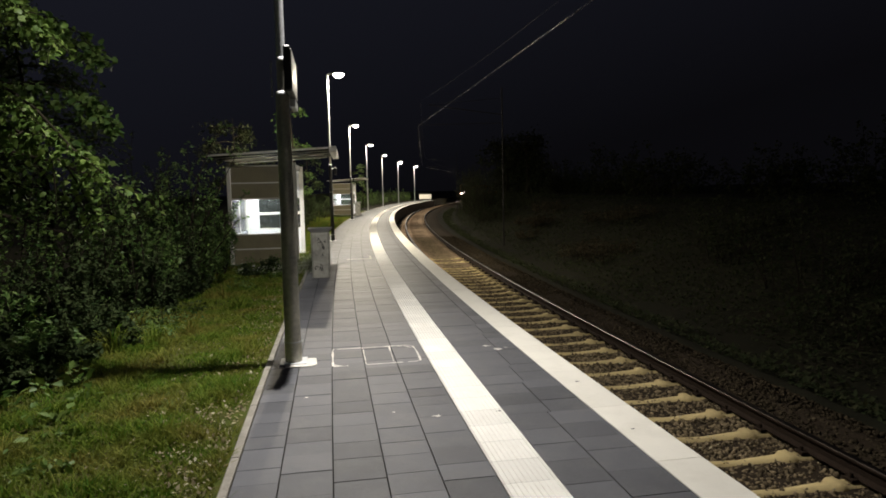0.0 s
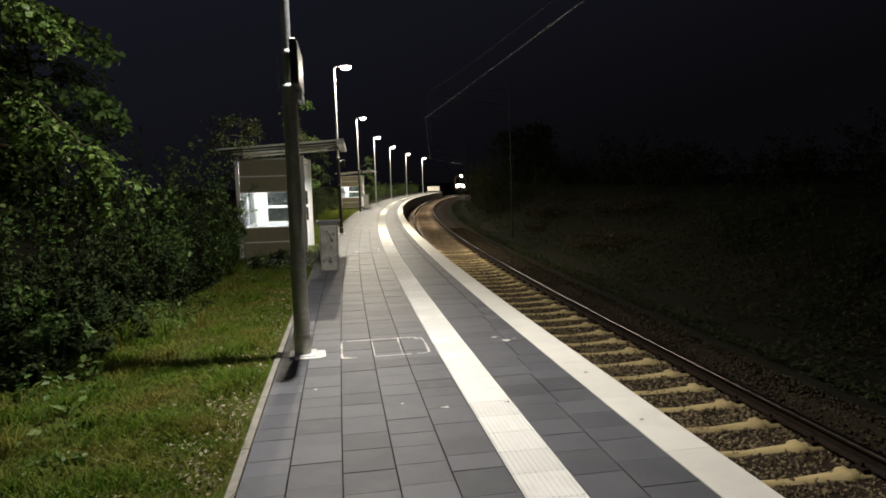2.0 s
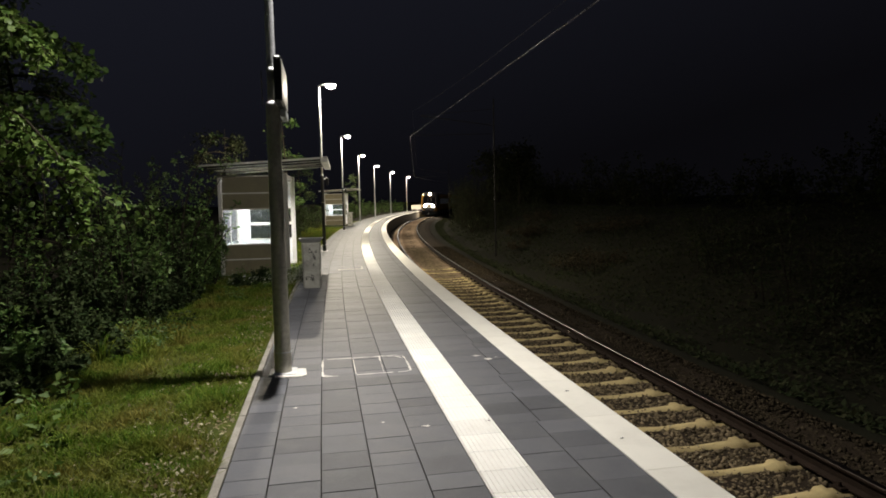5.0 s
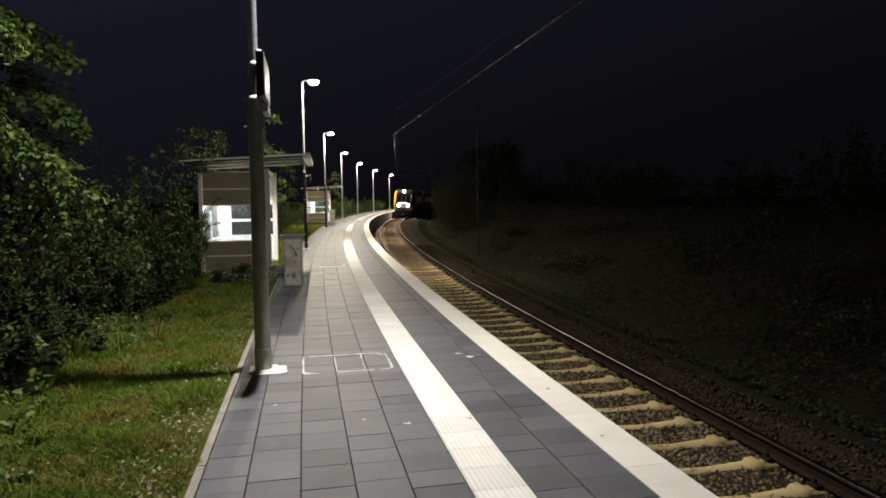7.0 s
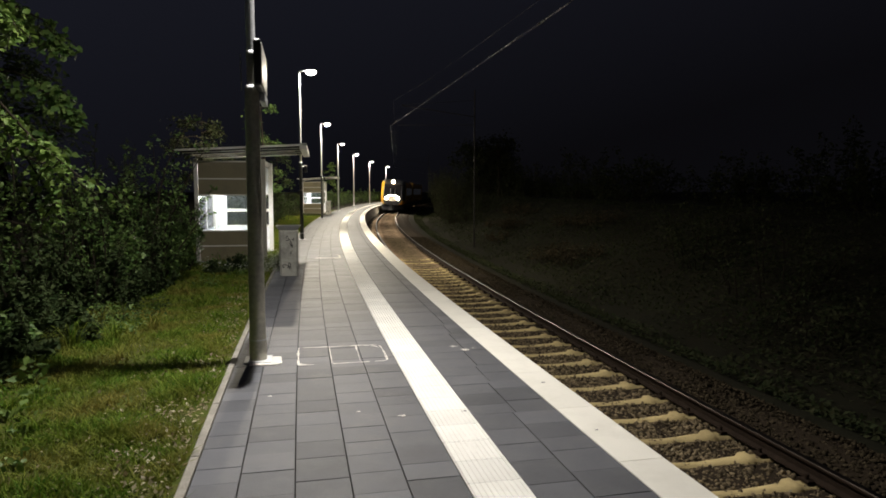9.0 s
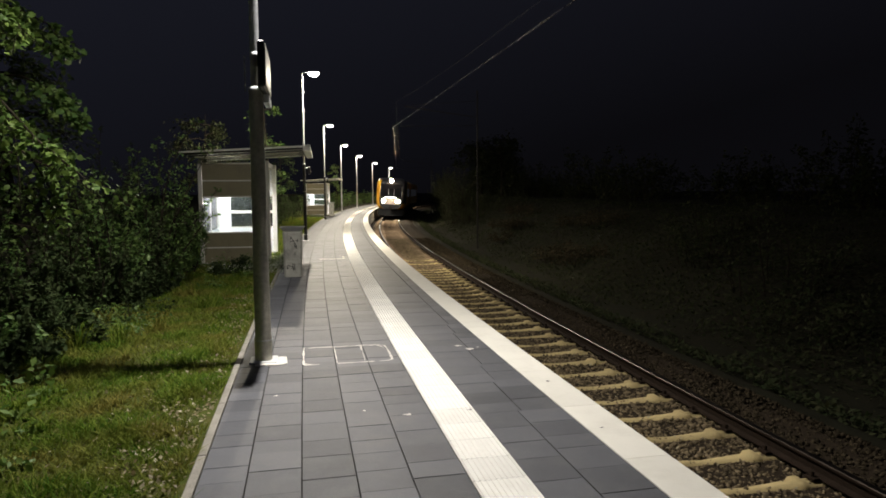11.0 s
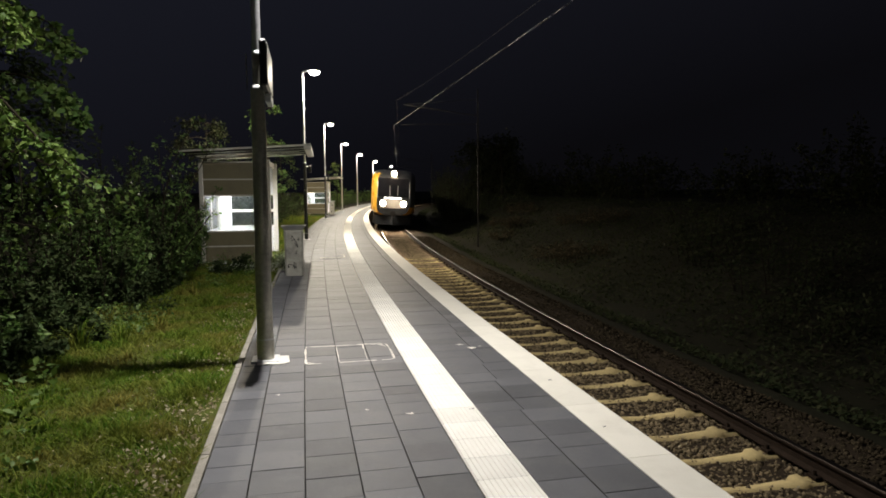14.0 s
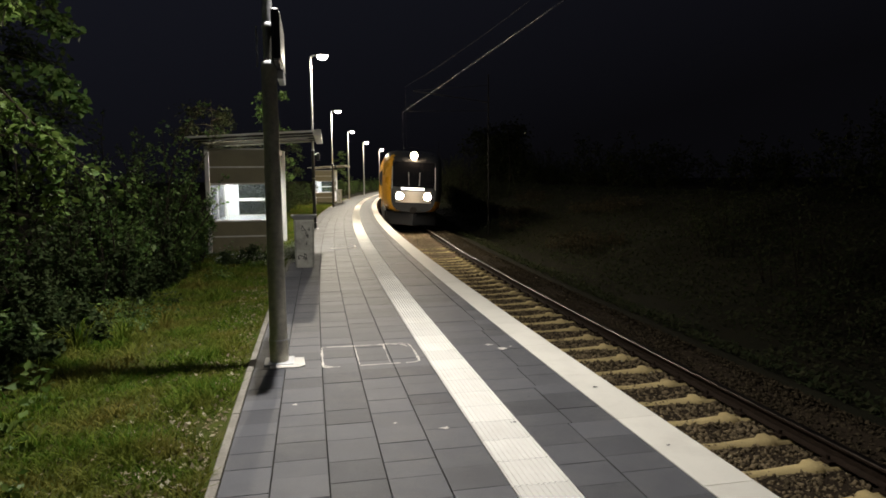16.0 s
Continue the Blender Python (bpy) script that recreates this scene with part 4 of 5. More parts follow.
def train_car(front):
    car = new("train_car")
    tagged(car, "yellow regional train car with dark windscreen and lit headlights" if front else "yellow regional train car with faintly lit windows", "train", "train cars")
    n = 40
    ys = [0.0, 0.03, 0.1, 0.25, 0.5, 0.85, 1.2, 1.5, 2.2] + [3 + i for i in range(15)] + [CAR]
    if not front:
        ys = [1.5, 1.6, 2.5] + [3 + i for i in range(15)] + [CAR]
    bm = bmesh.new()
    rings = []
    for y in ys:
        ring = []
        for k in range(n):
            x, z = hull(y, k, n)
            ring.append(bm.verts.new((x, CAR / 2 - (lean(y, z) if front else y), z)))
        rings.append(ring)
    for a, b in zip(rings, rings[1:]):
        for k in range(n):
            f = bm.faces.new((a[k], a[(k + 1) % n], b[(k + 1) % n], b[k]))
            f.smooth = True
            zc = sum(v.co.z for v in f.verts) / 4
            xc = abs(sum(v.co.x for v in f.verts) / 4)
            # shade on the nose's -x flank is put in as dark colour
            shaded = front and zc > 1.35 and f.calc_center_median().x < -0.6 and a in rings[:7]
            f.material_index = 1 if shaded or zc > 3.42 or (front and xc < (1.24 if zc > 1.85 and f.calc_center_median().x < 0 else 0.93 if zc > 1.35 else 0.62) and a in rings[:4]) else 0
    f = bm.faces.new(rings[0])
    bm.faces.new(rings[-1][::-1])
    if front:
        f.material_index = 1
    part("body", bm, [M["yellow"], M["train_dark"]], car, "yellow painted shell with dark roof")
    # underframe skirt
    bm = bmesh.new()
    box(bm, 0, -0.5 if front else 0, 0.55, 2.5, CAR - (1.6 if front else 0.4), 0.6, None, 0.05)
    part("skirt", bm, M["steel_dark"], car, "dark underframe")
    for y in (CAR / 2 - 3.2, -CAR / 2 + 3.2):
        bm = bmesh.new()
        box(bm, 0, y, 0.5, 2.0, 2.6, 0.3, None, 0.04)
        bogie = part("bogie", bm, M["steel_dark"], car)
        for dy in (-0.95, 0.95):
            bm = tube(bmesh.new(), [(-0.82, y + dy, 0.42), (-0.70, y + dy, 0.42)], 0.42, 20)
            tube(bm, [(0.70, y + dy, 0.42), (0.82, y + dy, 0.42)], 0.42, 20)
            tube(bm, [(-0.7, y + dy, 0.42), (0.7, y + dy, 0.42)], 0.08, 10)
            part("wheelset", bm, M["steel_dark"], bogie)
    # side windows and doors
    for side in (-1, 1):
        for i in range(7):
            y = CAR / 2 - 3.6 - 1.95 * i
            bm = bmesh.new()
            box(bm, side * 1.375, y, 2.35, 0.03, 1.55, 0.85, None, 0.012)
            part("window", bm, M["train_window"], car, "dark side window")
        for y in (CAR / 2 - 2.4, -CAR / 2 + 2.0):
            bm = bmesh.new()
            box(bm, side * 1.38, y, 1.95, 0.03, 0.75, 2.0, None, 0.012)
            door = part("door", bm, M["yellow"], car)
            bm = bmesh.new()
            box(bm, side * 1.397, y, 2.3, 0.012, 0.5, 0.95, None, 0.004)
            part("door_pane", bm, M["train_glass"], door)
    if not front:
        bm = bmesh.new()
        box(bm, 0, CAR / 2 - 0.7, 2.0, 2.3, 1.6, 2.4, None, 0.05)
        part("gangway", bm, M["black"], car)
        return car

    # front pieces: patches lying just outside the hull
    def patch(z0, z1, half, grow, cols=14, rws=10):
        bm = bmesh.new()
        grid = []
        for j in range(rws + 1):
            z = z0 + (z1 - z0) * j / rws
            row = []
            for i in range(cols + 1):
                x = -half + 2 * half * i / cols
                row.append(bm.verts.new((x, CAR / 2 - lean(nose(x, z), z) + grow, z)))
            grid.append(row)
        for a, b in zip(grid, grid[1:]):
            for i in range(cols):
                bm.faces.new((a[i], a[i + 1], b[i + 1], b[i])).smooth = True
        return bm

    def nose(x, z):
        """How far behind the tip the hull reaches half width x at height z."""
        lo, hi = 0.0, 1.5
        for _ in range(24):
            y = (lo + hi) / 2
            w, z0, z1, p = section(y)
            e = p + 1.5
            inside = (abs(x) / w) ** e + (abs(z - (z0 + z1) / 2) / ((z1 - z0) / 2)) ** e < 1
            lo, hi = (lo, y) if inside else (y, hi)
        return hi

    part("windscreen", patch(1.98, 3.12, 0.98, 0.012), M["train_glass"], car, "large dark curved windscreen")
    part("front_panel", patch(1.28, 1.80, 0.80, 0.012), M["train_pale"], car, "pale panel between the headlights")
    part("bumper", patch(0.93, 1.24, 0.60, 0.014), M["train_dark"], car, "dark lower front")
    part("mask", patch(3.14, 3.42, 0.60, 0.010), M["train_dark"], car, "dark top of the front")
    bm = bmesh.new()
    box(bm, -0.08, CAR / 2 + 0.0, 1.90, 0.80, 0.06, 0.09, None, 0.01)
    disp = part("destination_display", bm, M["display"], car, "glowing white destination display")
    bm = bmesh.new()
    box(bm, 0.47, CAR / 2 - 0.0, 1.90, 0.18, 0.06, 0.09, None, 0.01)
    part("line_display", bm, M["display"], car, "glowing white line number field")
    for x in (-0.63, 0.63):
        y = CAR / 2 - lean(nose(x, 1.57), 1.57)
        bm = lathe_y(bmesh.new(), x, 1.57, [(y - 0.1, 0.20), (y + 0.10, 0.19), (y + 0.10, 0.165), (y + 0.06, 0.16)])
        unit = part("headlight", bm, M["black"], car, "round headlight, switched on")
        bm = lathe_y(bmesh.new(), x, 1.57, [(y + 0.062, 0.157), (y + 0.115, 0.145), (y + 0.15, 0.10), (y + 0.162, 0.04)])
        part("bulb_glass", bm, M["headlight"], unit, "glowing warm-white glass")
    y = CAR / 2 - lean(nose(0, 3.40), 3.40)
    bm = lathe_y(bmesh.new(), 0, 3.42, [(y - 0.1, 0.20), (y + 0.22, 0.19), (y + 0.22, 0.17), (y + 0.17, 0.165)])
    unit = part("top_light", bm, M["black"], car, "round top light, switched on")
    bm = lathe_y(bmesh.new(), 0, 3.42, [(y + 0.172, 0.15), (y + 0.235, 0.14), (y + 0.275, 0.10), (y + 0.29, 0.04)])
    part("bulb_glass", bm, M["toplight"], unit, "glowing orange-white glass")
    for x in (-0.25, 0.22):
        pts = [(x * (1 + 0.1 * u), CAR / 2 - lean(nose(x, 2.05 + 0.6 * u), 2.05 + 0.6 * u) + 0.04, 2.05 + 0.6 * u) for u in (0, 0.5, 1)]
        part("wiper", tube(bmesh.new(), pts, 0.014, 6), M["alu"], car, "pale wiper arm")
    for side in (-1, 1):
        pts = [(side * 0.985, CAR / 2 - lean(nose(side * 0.985, 1.9 + 0.25 * u), 1.9 + 0.25 * u) + 0.03, 1.9 + 0.25 * u) for u in range(5)]
        part("pillar", tube(bmesh.new(), pts, 0.02, 6), M["alu"], car, "pale windscreen edge")
    # coupler and snow plough
    bm = tube(bmesh.new(), [(0, CAR / 2 - 0.3, 0.95), (0, CAR / 2 + 0.25, 0.95)], [0.14, 0.16], 12)
    part("coupler", bm, M["steel_dark"], car)
    bm = bmesh.new()
    v = [bm.verts.new(q) for q in ((-1.1, CAR / 2 - 0.5, 0.25), (0, CAR / 2 + 0.1, 0.25), (1.1, CAR / 2 - 0.5, 0.25), (1.1, CAR / 2 - 0.6, 0.85), (0, CAR / 2, 0.85), (-1.1, CAR / 2 - 0.6, 0.85))]
    bm.faces.new((v[0], v[1], v[4], v[5]))
    bm.faces.new((v[1], v[2], v[3], v[4]))
    bmesh.ops.solidify(bm, geom=bm.faces[:], thickness=0.03)
    part("plough", bm, M["train_dark"], car)
    return car


front_car = train_car(True)
rear_car = train_car(False)


# ---- plants ----
def spray(start, heading, length, bend, n, spread, rnd):
    """Points along a drooping twig and leaf places about it."""
    pts, p, d = [], Vector(start), Vector(heading).normalized()
    for i in range(n + 1):
        pts.append(p.copy())
        d = (d + Vector((rnd.uniform(-1, 1), rnd.uniform(-1, 1), rnd.uniform(-0.6, 0.6))) * 0.16 + Vector((0, 0, bend / n))).normalized()
        p = p + d * (length / n)
    return pts


def shrub(name, place, height, width, stems, leaves, leaf_size, material, label, category="bush", seed=1, group="bushes", rise=1.0, shoots=0):
    """Many leafy stems rising from one root."""
    r = random.Random(seed)
    thing = empty(name, pose(*place), label, category, group)
    bm = bmesh.new()
    pos = []
    for n_stem in range(stems):
        a, rad = r.uniform(0, tau), sqrt(r.random())
        lead = shoots and n_stem < 3
        rad = rad * 0.25 if lead else rad
        foot = Vector((cos(a) * rad * width * 0.45, sin(a) * rad * width * 0.45, -0.05))
        h = height * (0.55 + 0.45 * r.random()) * (1 - 0.35 * rad * rad)
        h = height * (1.12 - 0.09 * n_stem) if lead else h * (0.82 if shoots else 1.0)
        out = Vector((cos(a) * rad * 0.26, sin(a) * rad * 0.26, rise))
        pts = spray(foot, out, h, -0.25, 6, 0.1, r)
        tube(bm, pts, [(0.018 if height > 0.7 else 0.006) * (1 - i / 7.5) * (0.5 + height / 4) for i in range(7)], 4, False)
        if shoots:
            for q in range(shoots):
                u = 6 * (0.15 + 0.83 * (q + r.random()) / shoots)
                i = min(5, int(u))
                p = pts[i].lerp(pts[i + 1], u - i)
                b2 = r.uniform(0, tau)
                twig = spray(p, (cos(b2), sin(b2), 0.75), h * r.uniform(0.12, 0.24) * (1.25 - u / 7), -0.1, 3, 0.1, r)
                tube(bm, twig, [0.006, 0.005, 0.004, 0.003], 3, False)
                for _ in range(leaves // shoots):
                    v = 3 * r.random() ** 0.7
                    j = min(2, int(v))
                    c = twig[j].lerp(twig[j + 1], v - j)
                    pos.append((c.x + r.gauss(0, 0.022), c.y + r.gauss(0, 0.022), max(0.0, c.z + r.gauss(0, 0.022))))
        for _ in range(0 if shoots else leaves):
            u = 6 * (0.12 + 0.88 * r.random() ** 0.8)
            i = min(5, int(u))
            p = pts[i].lerp(pts[i + 1], u - i)
            sp = 0.30 * width * (1.1 - u / 7) * 0.38 + 0.04
            pos.append((p.x + r.gauss(0, sp * 0.6), p.y + r.gauss(0, sp * 0.6), max(0.0, p.z + r.gauss(0, 0.06))))
    part("branchwork", bm, M["bark"], thing)["kind"] = "stuff"
    leaf_mesh("foliage", pos, leaf_size, material, thing, up=0.35, droop=0.15)
    return thing


def tree(name, place, height, reach, limbs, leaves, leaf_size, material, label, seed=1, low=0.35, toward=None, group="trees", trunk=0.14, reaching=(), dense=7, spread=0.09):
    """Tapered trunk, limbs, twigs and leaf clusters hanging on the twigs."""
    r = random.Random(seed)
    thing = empty(name, pose(*place), label, "tree", group)
    bm = bmesh.new()
    top = Vector((r.uniform(-0.3, 0.3), r.uniform(-0.3, 0.3), height))
    tr = [Vector((0, 0, -0.1)), Vector((0.05, 0.02, height * 0.3)), Vector((top.x * 0.5, top.y * 0.5, height * 0.65)), top]
    tube(bm, tr, [trunk, trunk * 0.8, trunk * 0.45, 0.005], 10, False)
    pos = []
    for k in range(limbs):
        u = low + (0.97 - low) * (k + r.random()) / limbs
        f = u * 3
        i = min(2, int(f))
        p = tr[i].lerp(tr[i + 1], f - i)
        a = r.uniform(0, tau) if toward is None or k % 3 == 0 else toward + r.gauss(0, 0.6)
        ln = reach * (1.15 - 0.6 * u) * r.uniform(0.7, 1.15)
        limb = spray(p, (cos(a), sin(a), r.uniform(0.05, 0.55)), ln, -0.75, 6, 0.2, r)
        tube(bm, limb, [trunk * 0.36 * (1 - j / 6.6) for j in range(7)], 5, False)
        for t in range(dense):
            j = r.uniform(1.6, 6)
            q = limb[min(5, int(j))].lerp(limb[min(6, int(j) + 1)], j - int(j))
            b = r.uniform(0, tau)
            tw = spray(q, (cos(b) + cos(a), sin(b) + sin(a), r.uniform(-0.4, 0.4)), ln * 0.36, -0.9, 4, 0.1, r)
            tube(bm, tw, [0.012, 0.010, 0.008, 0.006, 0.004], 3, False)
            for _ in range(leaves):
                v = r.uniform(0.3, 4)
                i2 = min(3, int(v))
                c = tw[i2].lerp(tw[i2 + 1], v - i2)
                pos.append((c.x + r.gauss(0, spread), c.y + r.gauss(0, spread), c.z + r.gauss(0, spread * 0.8)))
    for h, knots in reaching:
        base = Vector(place)
        p0 = Vector((0, 0, h))
        knots = [p0] + [Vector(k) - base for k in knots]
        tube(bm, knots, [0.022 * (1 - j / (len(knots) + 0.5)) for j in range(len(knots))], 5, False)
        for j in range(1, len(knots) - 1):
            for t in range(10):
                q = knots[j].lerp(knots[j + 1], r.random())
                b = r.uniform(0, tau)
                tw = spray(q, (cos(b), sin(b), r.uniform(-0.7, 0.1)), r.uniform(0.10, 0.46), -1.0, 4, 0.1, r)
                tube(bm, tw, [0.007, 0.006, 0.005, 0.004, 0.003], 3, False)
                for _ in range(15):
                    v = r.uniform(0.3, 4)
                    i2 = min(3, int(v))
                    c = tw[i2].lerp(tw[i2 + 1], v - i2)
                    pos.append((c.x + r.gauss(0, 0.035), c.y + r.gauss(0, 0.035), c.z + r.gauss(0, 0.03)))
    part("trunk", bm, M["bark"], thing, "grey-brown trunk and limbs")
    leaf_mesh("crown", pos, leaf_size, material, thing, up=0.4, droop=0.45, wide=0.7, fine=bool(reaching))
    return thing


REACH_DIM = [(3.0, [(-7.3, 10.0, 3.4), (-6.1, 9.7, 3.3), (-5.4, 9.5, 3.0), (-5.05, 9.4, 2.6)]),
             (3.8, [(-7.2, 10.0, 4.4), (-6.2, 9.8, 4.3), (-5.6, 9.6, 4.0), (-5.3, 9.5, 3.6)]),
             (2.6, [(-7.4, 9.9, 2.8), (-6.3, 9.6, 2.7), (-5.6, 9.4, 2.4), (-5.2, 9.3, 2.0)])]
REACH = [(2.6, [(-5.4, 7.1, 3.1), (-4.45, 6.7, 2.55), (-3.95, 6.5, 2.1), (-3.45, 6.4, 1.72)]),
         (2.3, [(-5.2, 7.0, 2.6), (-4.1, 6.6, 1.95), (-3.75, 6.5, 1.45)]),
         (3.4, [(-6.0, 8.0, 4.6), (-5.7, 8.0, 4.3), (-5.4, 7.9, 3.9), (-5.25, 7.9, 3.5)]),
         (3.2, [(-5.3, 7.2, 3.9), (-4.7, 6.8, 3.7), (-4.3, 6.6, 3.4), (-4.05, 6.55, 3.1)]),
         (2.9, [(-5.5, 7.0, 3.3), (-4.9, 6.7, 2.9), (-4.5, 6.6, 2.5), (-4.3, 6.5, 2.15)])]
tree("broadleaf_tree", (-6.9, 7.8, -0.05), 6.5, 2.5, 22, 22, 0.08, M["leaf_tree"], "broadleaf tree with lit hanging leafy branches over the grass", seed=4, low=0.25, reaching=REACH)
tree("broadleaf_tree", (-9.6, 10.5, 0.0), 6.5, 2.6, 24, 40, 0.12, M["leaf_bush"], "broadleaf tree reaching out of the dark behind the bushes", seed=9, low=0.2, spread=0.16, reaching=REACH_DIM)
tree("broadleaf_tree", (-8.2, 23.0, 0.0), 4.3, 2.0, 16, 22, 0.13, M["leaf_dim"], "broadleaf tree in the dark behind the shelter", seed=12, low=0.2, spread=0.16, trunk=0.05)
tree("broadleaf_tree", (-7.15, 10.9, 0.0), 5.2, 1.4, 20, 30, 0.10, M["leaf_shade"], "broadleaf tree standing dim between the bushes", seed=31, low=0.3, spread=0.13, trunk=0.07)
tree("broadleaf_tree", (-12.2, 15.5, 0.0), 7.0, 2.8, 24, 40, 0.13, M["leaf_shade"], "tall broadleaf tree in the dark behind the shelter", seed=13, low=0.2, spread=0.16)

# last value: 1 takes the lit leaf colour, 0 its shaded copy
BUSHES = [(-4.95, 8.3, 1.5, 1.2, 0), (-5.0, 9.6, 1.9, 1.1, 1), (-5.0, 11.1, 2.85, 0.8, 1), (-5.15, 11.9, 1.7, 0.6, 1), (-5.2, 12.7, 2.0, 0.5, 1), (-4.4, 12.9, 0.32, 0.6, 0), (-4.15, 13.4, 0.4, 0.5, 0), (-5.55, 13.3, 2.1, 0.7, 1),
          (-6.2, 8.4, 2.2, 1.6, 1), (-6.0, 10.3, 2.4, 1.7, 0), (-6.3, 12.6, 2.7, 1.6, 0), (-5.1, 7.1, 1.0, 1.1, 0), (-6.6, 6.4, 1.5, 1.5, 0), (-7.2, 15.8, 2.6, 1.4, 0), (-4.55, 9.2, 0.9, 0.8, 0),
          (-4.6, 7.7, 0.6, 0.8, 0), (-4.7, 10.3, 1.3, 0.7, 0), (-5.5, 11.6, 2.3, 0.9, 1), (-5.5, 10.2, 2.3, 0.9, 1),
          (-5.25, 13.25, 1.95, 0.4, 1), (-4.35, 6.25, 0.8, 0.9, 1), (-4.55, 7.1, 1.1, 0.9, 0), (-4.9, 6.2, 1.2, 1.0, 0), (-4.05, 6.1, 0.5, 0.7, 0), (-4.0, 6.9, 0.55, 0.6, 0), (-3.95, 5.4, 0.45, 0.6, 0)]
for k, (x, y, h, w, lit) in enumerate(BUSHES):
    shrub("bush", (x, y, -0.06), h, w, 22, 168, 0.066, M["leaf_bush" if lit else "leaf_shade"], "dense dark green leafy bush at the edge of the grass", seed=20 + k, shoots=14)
for k, (s, off, h, w) in enumerate([(-54, 4.6, 1.6, 1.8), (-50, 5.2, 2.2, 2.2), (-45, 4.9, 1.9, 2.2), (-40, 5.3, 2.2, 2.4), (-24, 4.8, 2.0, 2.5), (-16, 4.8, 2.2, 2.6),
                                    (-6, 4.9, 2.3, 2.8), (4, 5.0, 2.2, 3.0), (14, 4.8, 2.4, 3.0), (24, 4.9, 2.4, 3.0), (-29, 5.6, 2.4, 2.4)]):
    p = at(s, off, -0.05)
    shrub("bush", p, h, w, 22, 70, 0.10, M["leaf_shade" if s < -28 else "leaf_bush"], "leafy bush in the verge behind the platform", seed=50 + k)
# weeds at the shelter and at the grass edge
for k, (x, y, h) in enumerate([(-4.35, 14.6, 0.45), (-3.75, 14.3, 0.4), (-4.9, 14.3, 0.4), (-4.1, 8.1, 0.4), (-2.6, 3.7, 0.13), (-3.6, 5.35, 0.3), (-3.8, 7.2, 0.4), (-3.9, 12.6, 0.25), (-4.0, 11.2, 0.3)]):
    shrub("weed", (x, y, -0.05), h, 0.25 + h * 0.5, 12, 14, 0.06, M["leaf_weed"], "low broad-leaved weed growing in the grass", "weed", 80 + k, "weeds", 0.8)
# two of three weeds take the leaf colour with shade in it
for k, (x, y, h) in enumerate([(-3.55, 7.4, 0.3), (-3.85, 7.3, 0.42), (-4.15, 7.2, 0.5), (-4.5, 7.0, 0.55), (-4.0, 7.9, 0.5), (-4.35, 6.6, 0.5), (-3.75, 8.1, 0.35), (-4.6, 6.2, 0.5), (-3.95, 6.75, 0.4), (-4.25, 7.6, 0.55), (-3.95, 8.8, 0.35)]):
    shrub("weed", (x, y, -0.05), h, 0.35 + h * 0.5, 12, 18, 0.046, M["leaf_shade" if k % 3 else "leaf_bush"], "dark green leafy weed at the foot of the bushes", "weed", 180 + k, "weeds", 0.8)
for (s, off), h, reach in (((-13.0, 4.3), 4.8, 1.2), ((-55.5, 3.95), 5.2, 0.95), ((-38.0, 5.6), 5.0, 1.8)):
    p = at(s, off, -0.05)
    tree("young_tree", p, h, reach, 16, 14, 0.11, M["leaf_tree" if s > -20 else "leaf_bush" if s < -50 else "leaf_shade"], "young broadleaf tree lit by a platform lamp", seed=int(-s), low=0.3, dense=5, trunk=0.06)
for k, (x, y, h) in enumerate([(-3.35, 5.35, 0.30), (-3.5, 4.9, 0.26), (-3.1, 4.5, 0.2), (-3.25, 5.05, 0.26), (-3.55, 5.6, 0.30), (-2.85, 4.25, 0.18)]):
    shrub("weed", (x, y, -0.05), h, 0.32, 7, 5, 0.10, M["leaf_weed"], "weed with large pale green leaves in the grass", "weed", 240 + k, "weeds", 0.8)
# dark shrubs and trees on the far bank
r = random.Random(3)
for k in range(52):
    s = -74 + 2.7 * k + r.uniform(-1, 1)
    off = -6.6 - r.uniform(0, 3.6)
    p = at(s, off, ground_z(s, off) - 0.05)
    shrub("bush", p, r.uniform(1.0, 2.2) * (0.5 if -62 < s < -36 else 1.0), r.uniform(1.8, 2.8), 16, 60, 0.10, M["leaf_bank" if -62 < s < -36 else "leaf_dim"], "dark brownish shrub on the bank across the track", seed=120 + k, group="bank shrubs")
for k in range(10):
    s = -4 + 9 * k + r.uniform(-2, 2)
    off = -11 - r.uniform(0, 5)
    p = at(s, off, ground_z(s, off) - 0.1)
    tree("forest_tree", p, r.uniform(7, 10), 3.8, 22, 16, 0.34, M["leaf_dim"], "tall dark forest tree on the bank across the track", seed=200 + k, low=0.12, group="forest trees", trunk=0.2, spread=0.4)


for k in range(34):
    s = -92 + 5.2 * k + r.uniform(-2, 2)
    off = -15 - r.uniform(0, 9)
    p = at(s, off, ground_z(s, off) - 0.1)
    shrub("forest_edge_bush", p, r.uniform(2.2, 5.5), r.uniform(4, 6), 20, 60, 0.24, M["leaf_dim"], "tall dark thicket at the forest's edge across the track", "thicket", 300 + k, "forest edge")


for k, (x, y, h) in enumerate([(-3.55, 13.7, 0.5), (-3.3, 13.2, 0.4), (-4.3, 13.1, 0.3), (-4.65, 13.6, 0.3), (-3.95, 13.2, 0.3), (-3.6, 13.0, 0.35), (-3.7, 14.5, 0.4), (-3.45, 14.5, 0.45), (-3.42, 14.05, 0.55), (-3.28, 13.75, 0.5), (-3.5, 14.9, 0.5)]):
    shrub("flowering_weed", (x, y, -0.05), h, 0.5, 12, 20, 0.05, M["leaf_pale"], "weed with small pale flowers and leaves coloured as lit by the shelter", "weed", 95 + k, "weeds", 0.8)
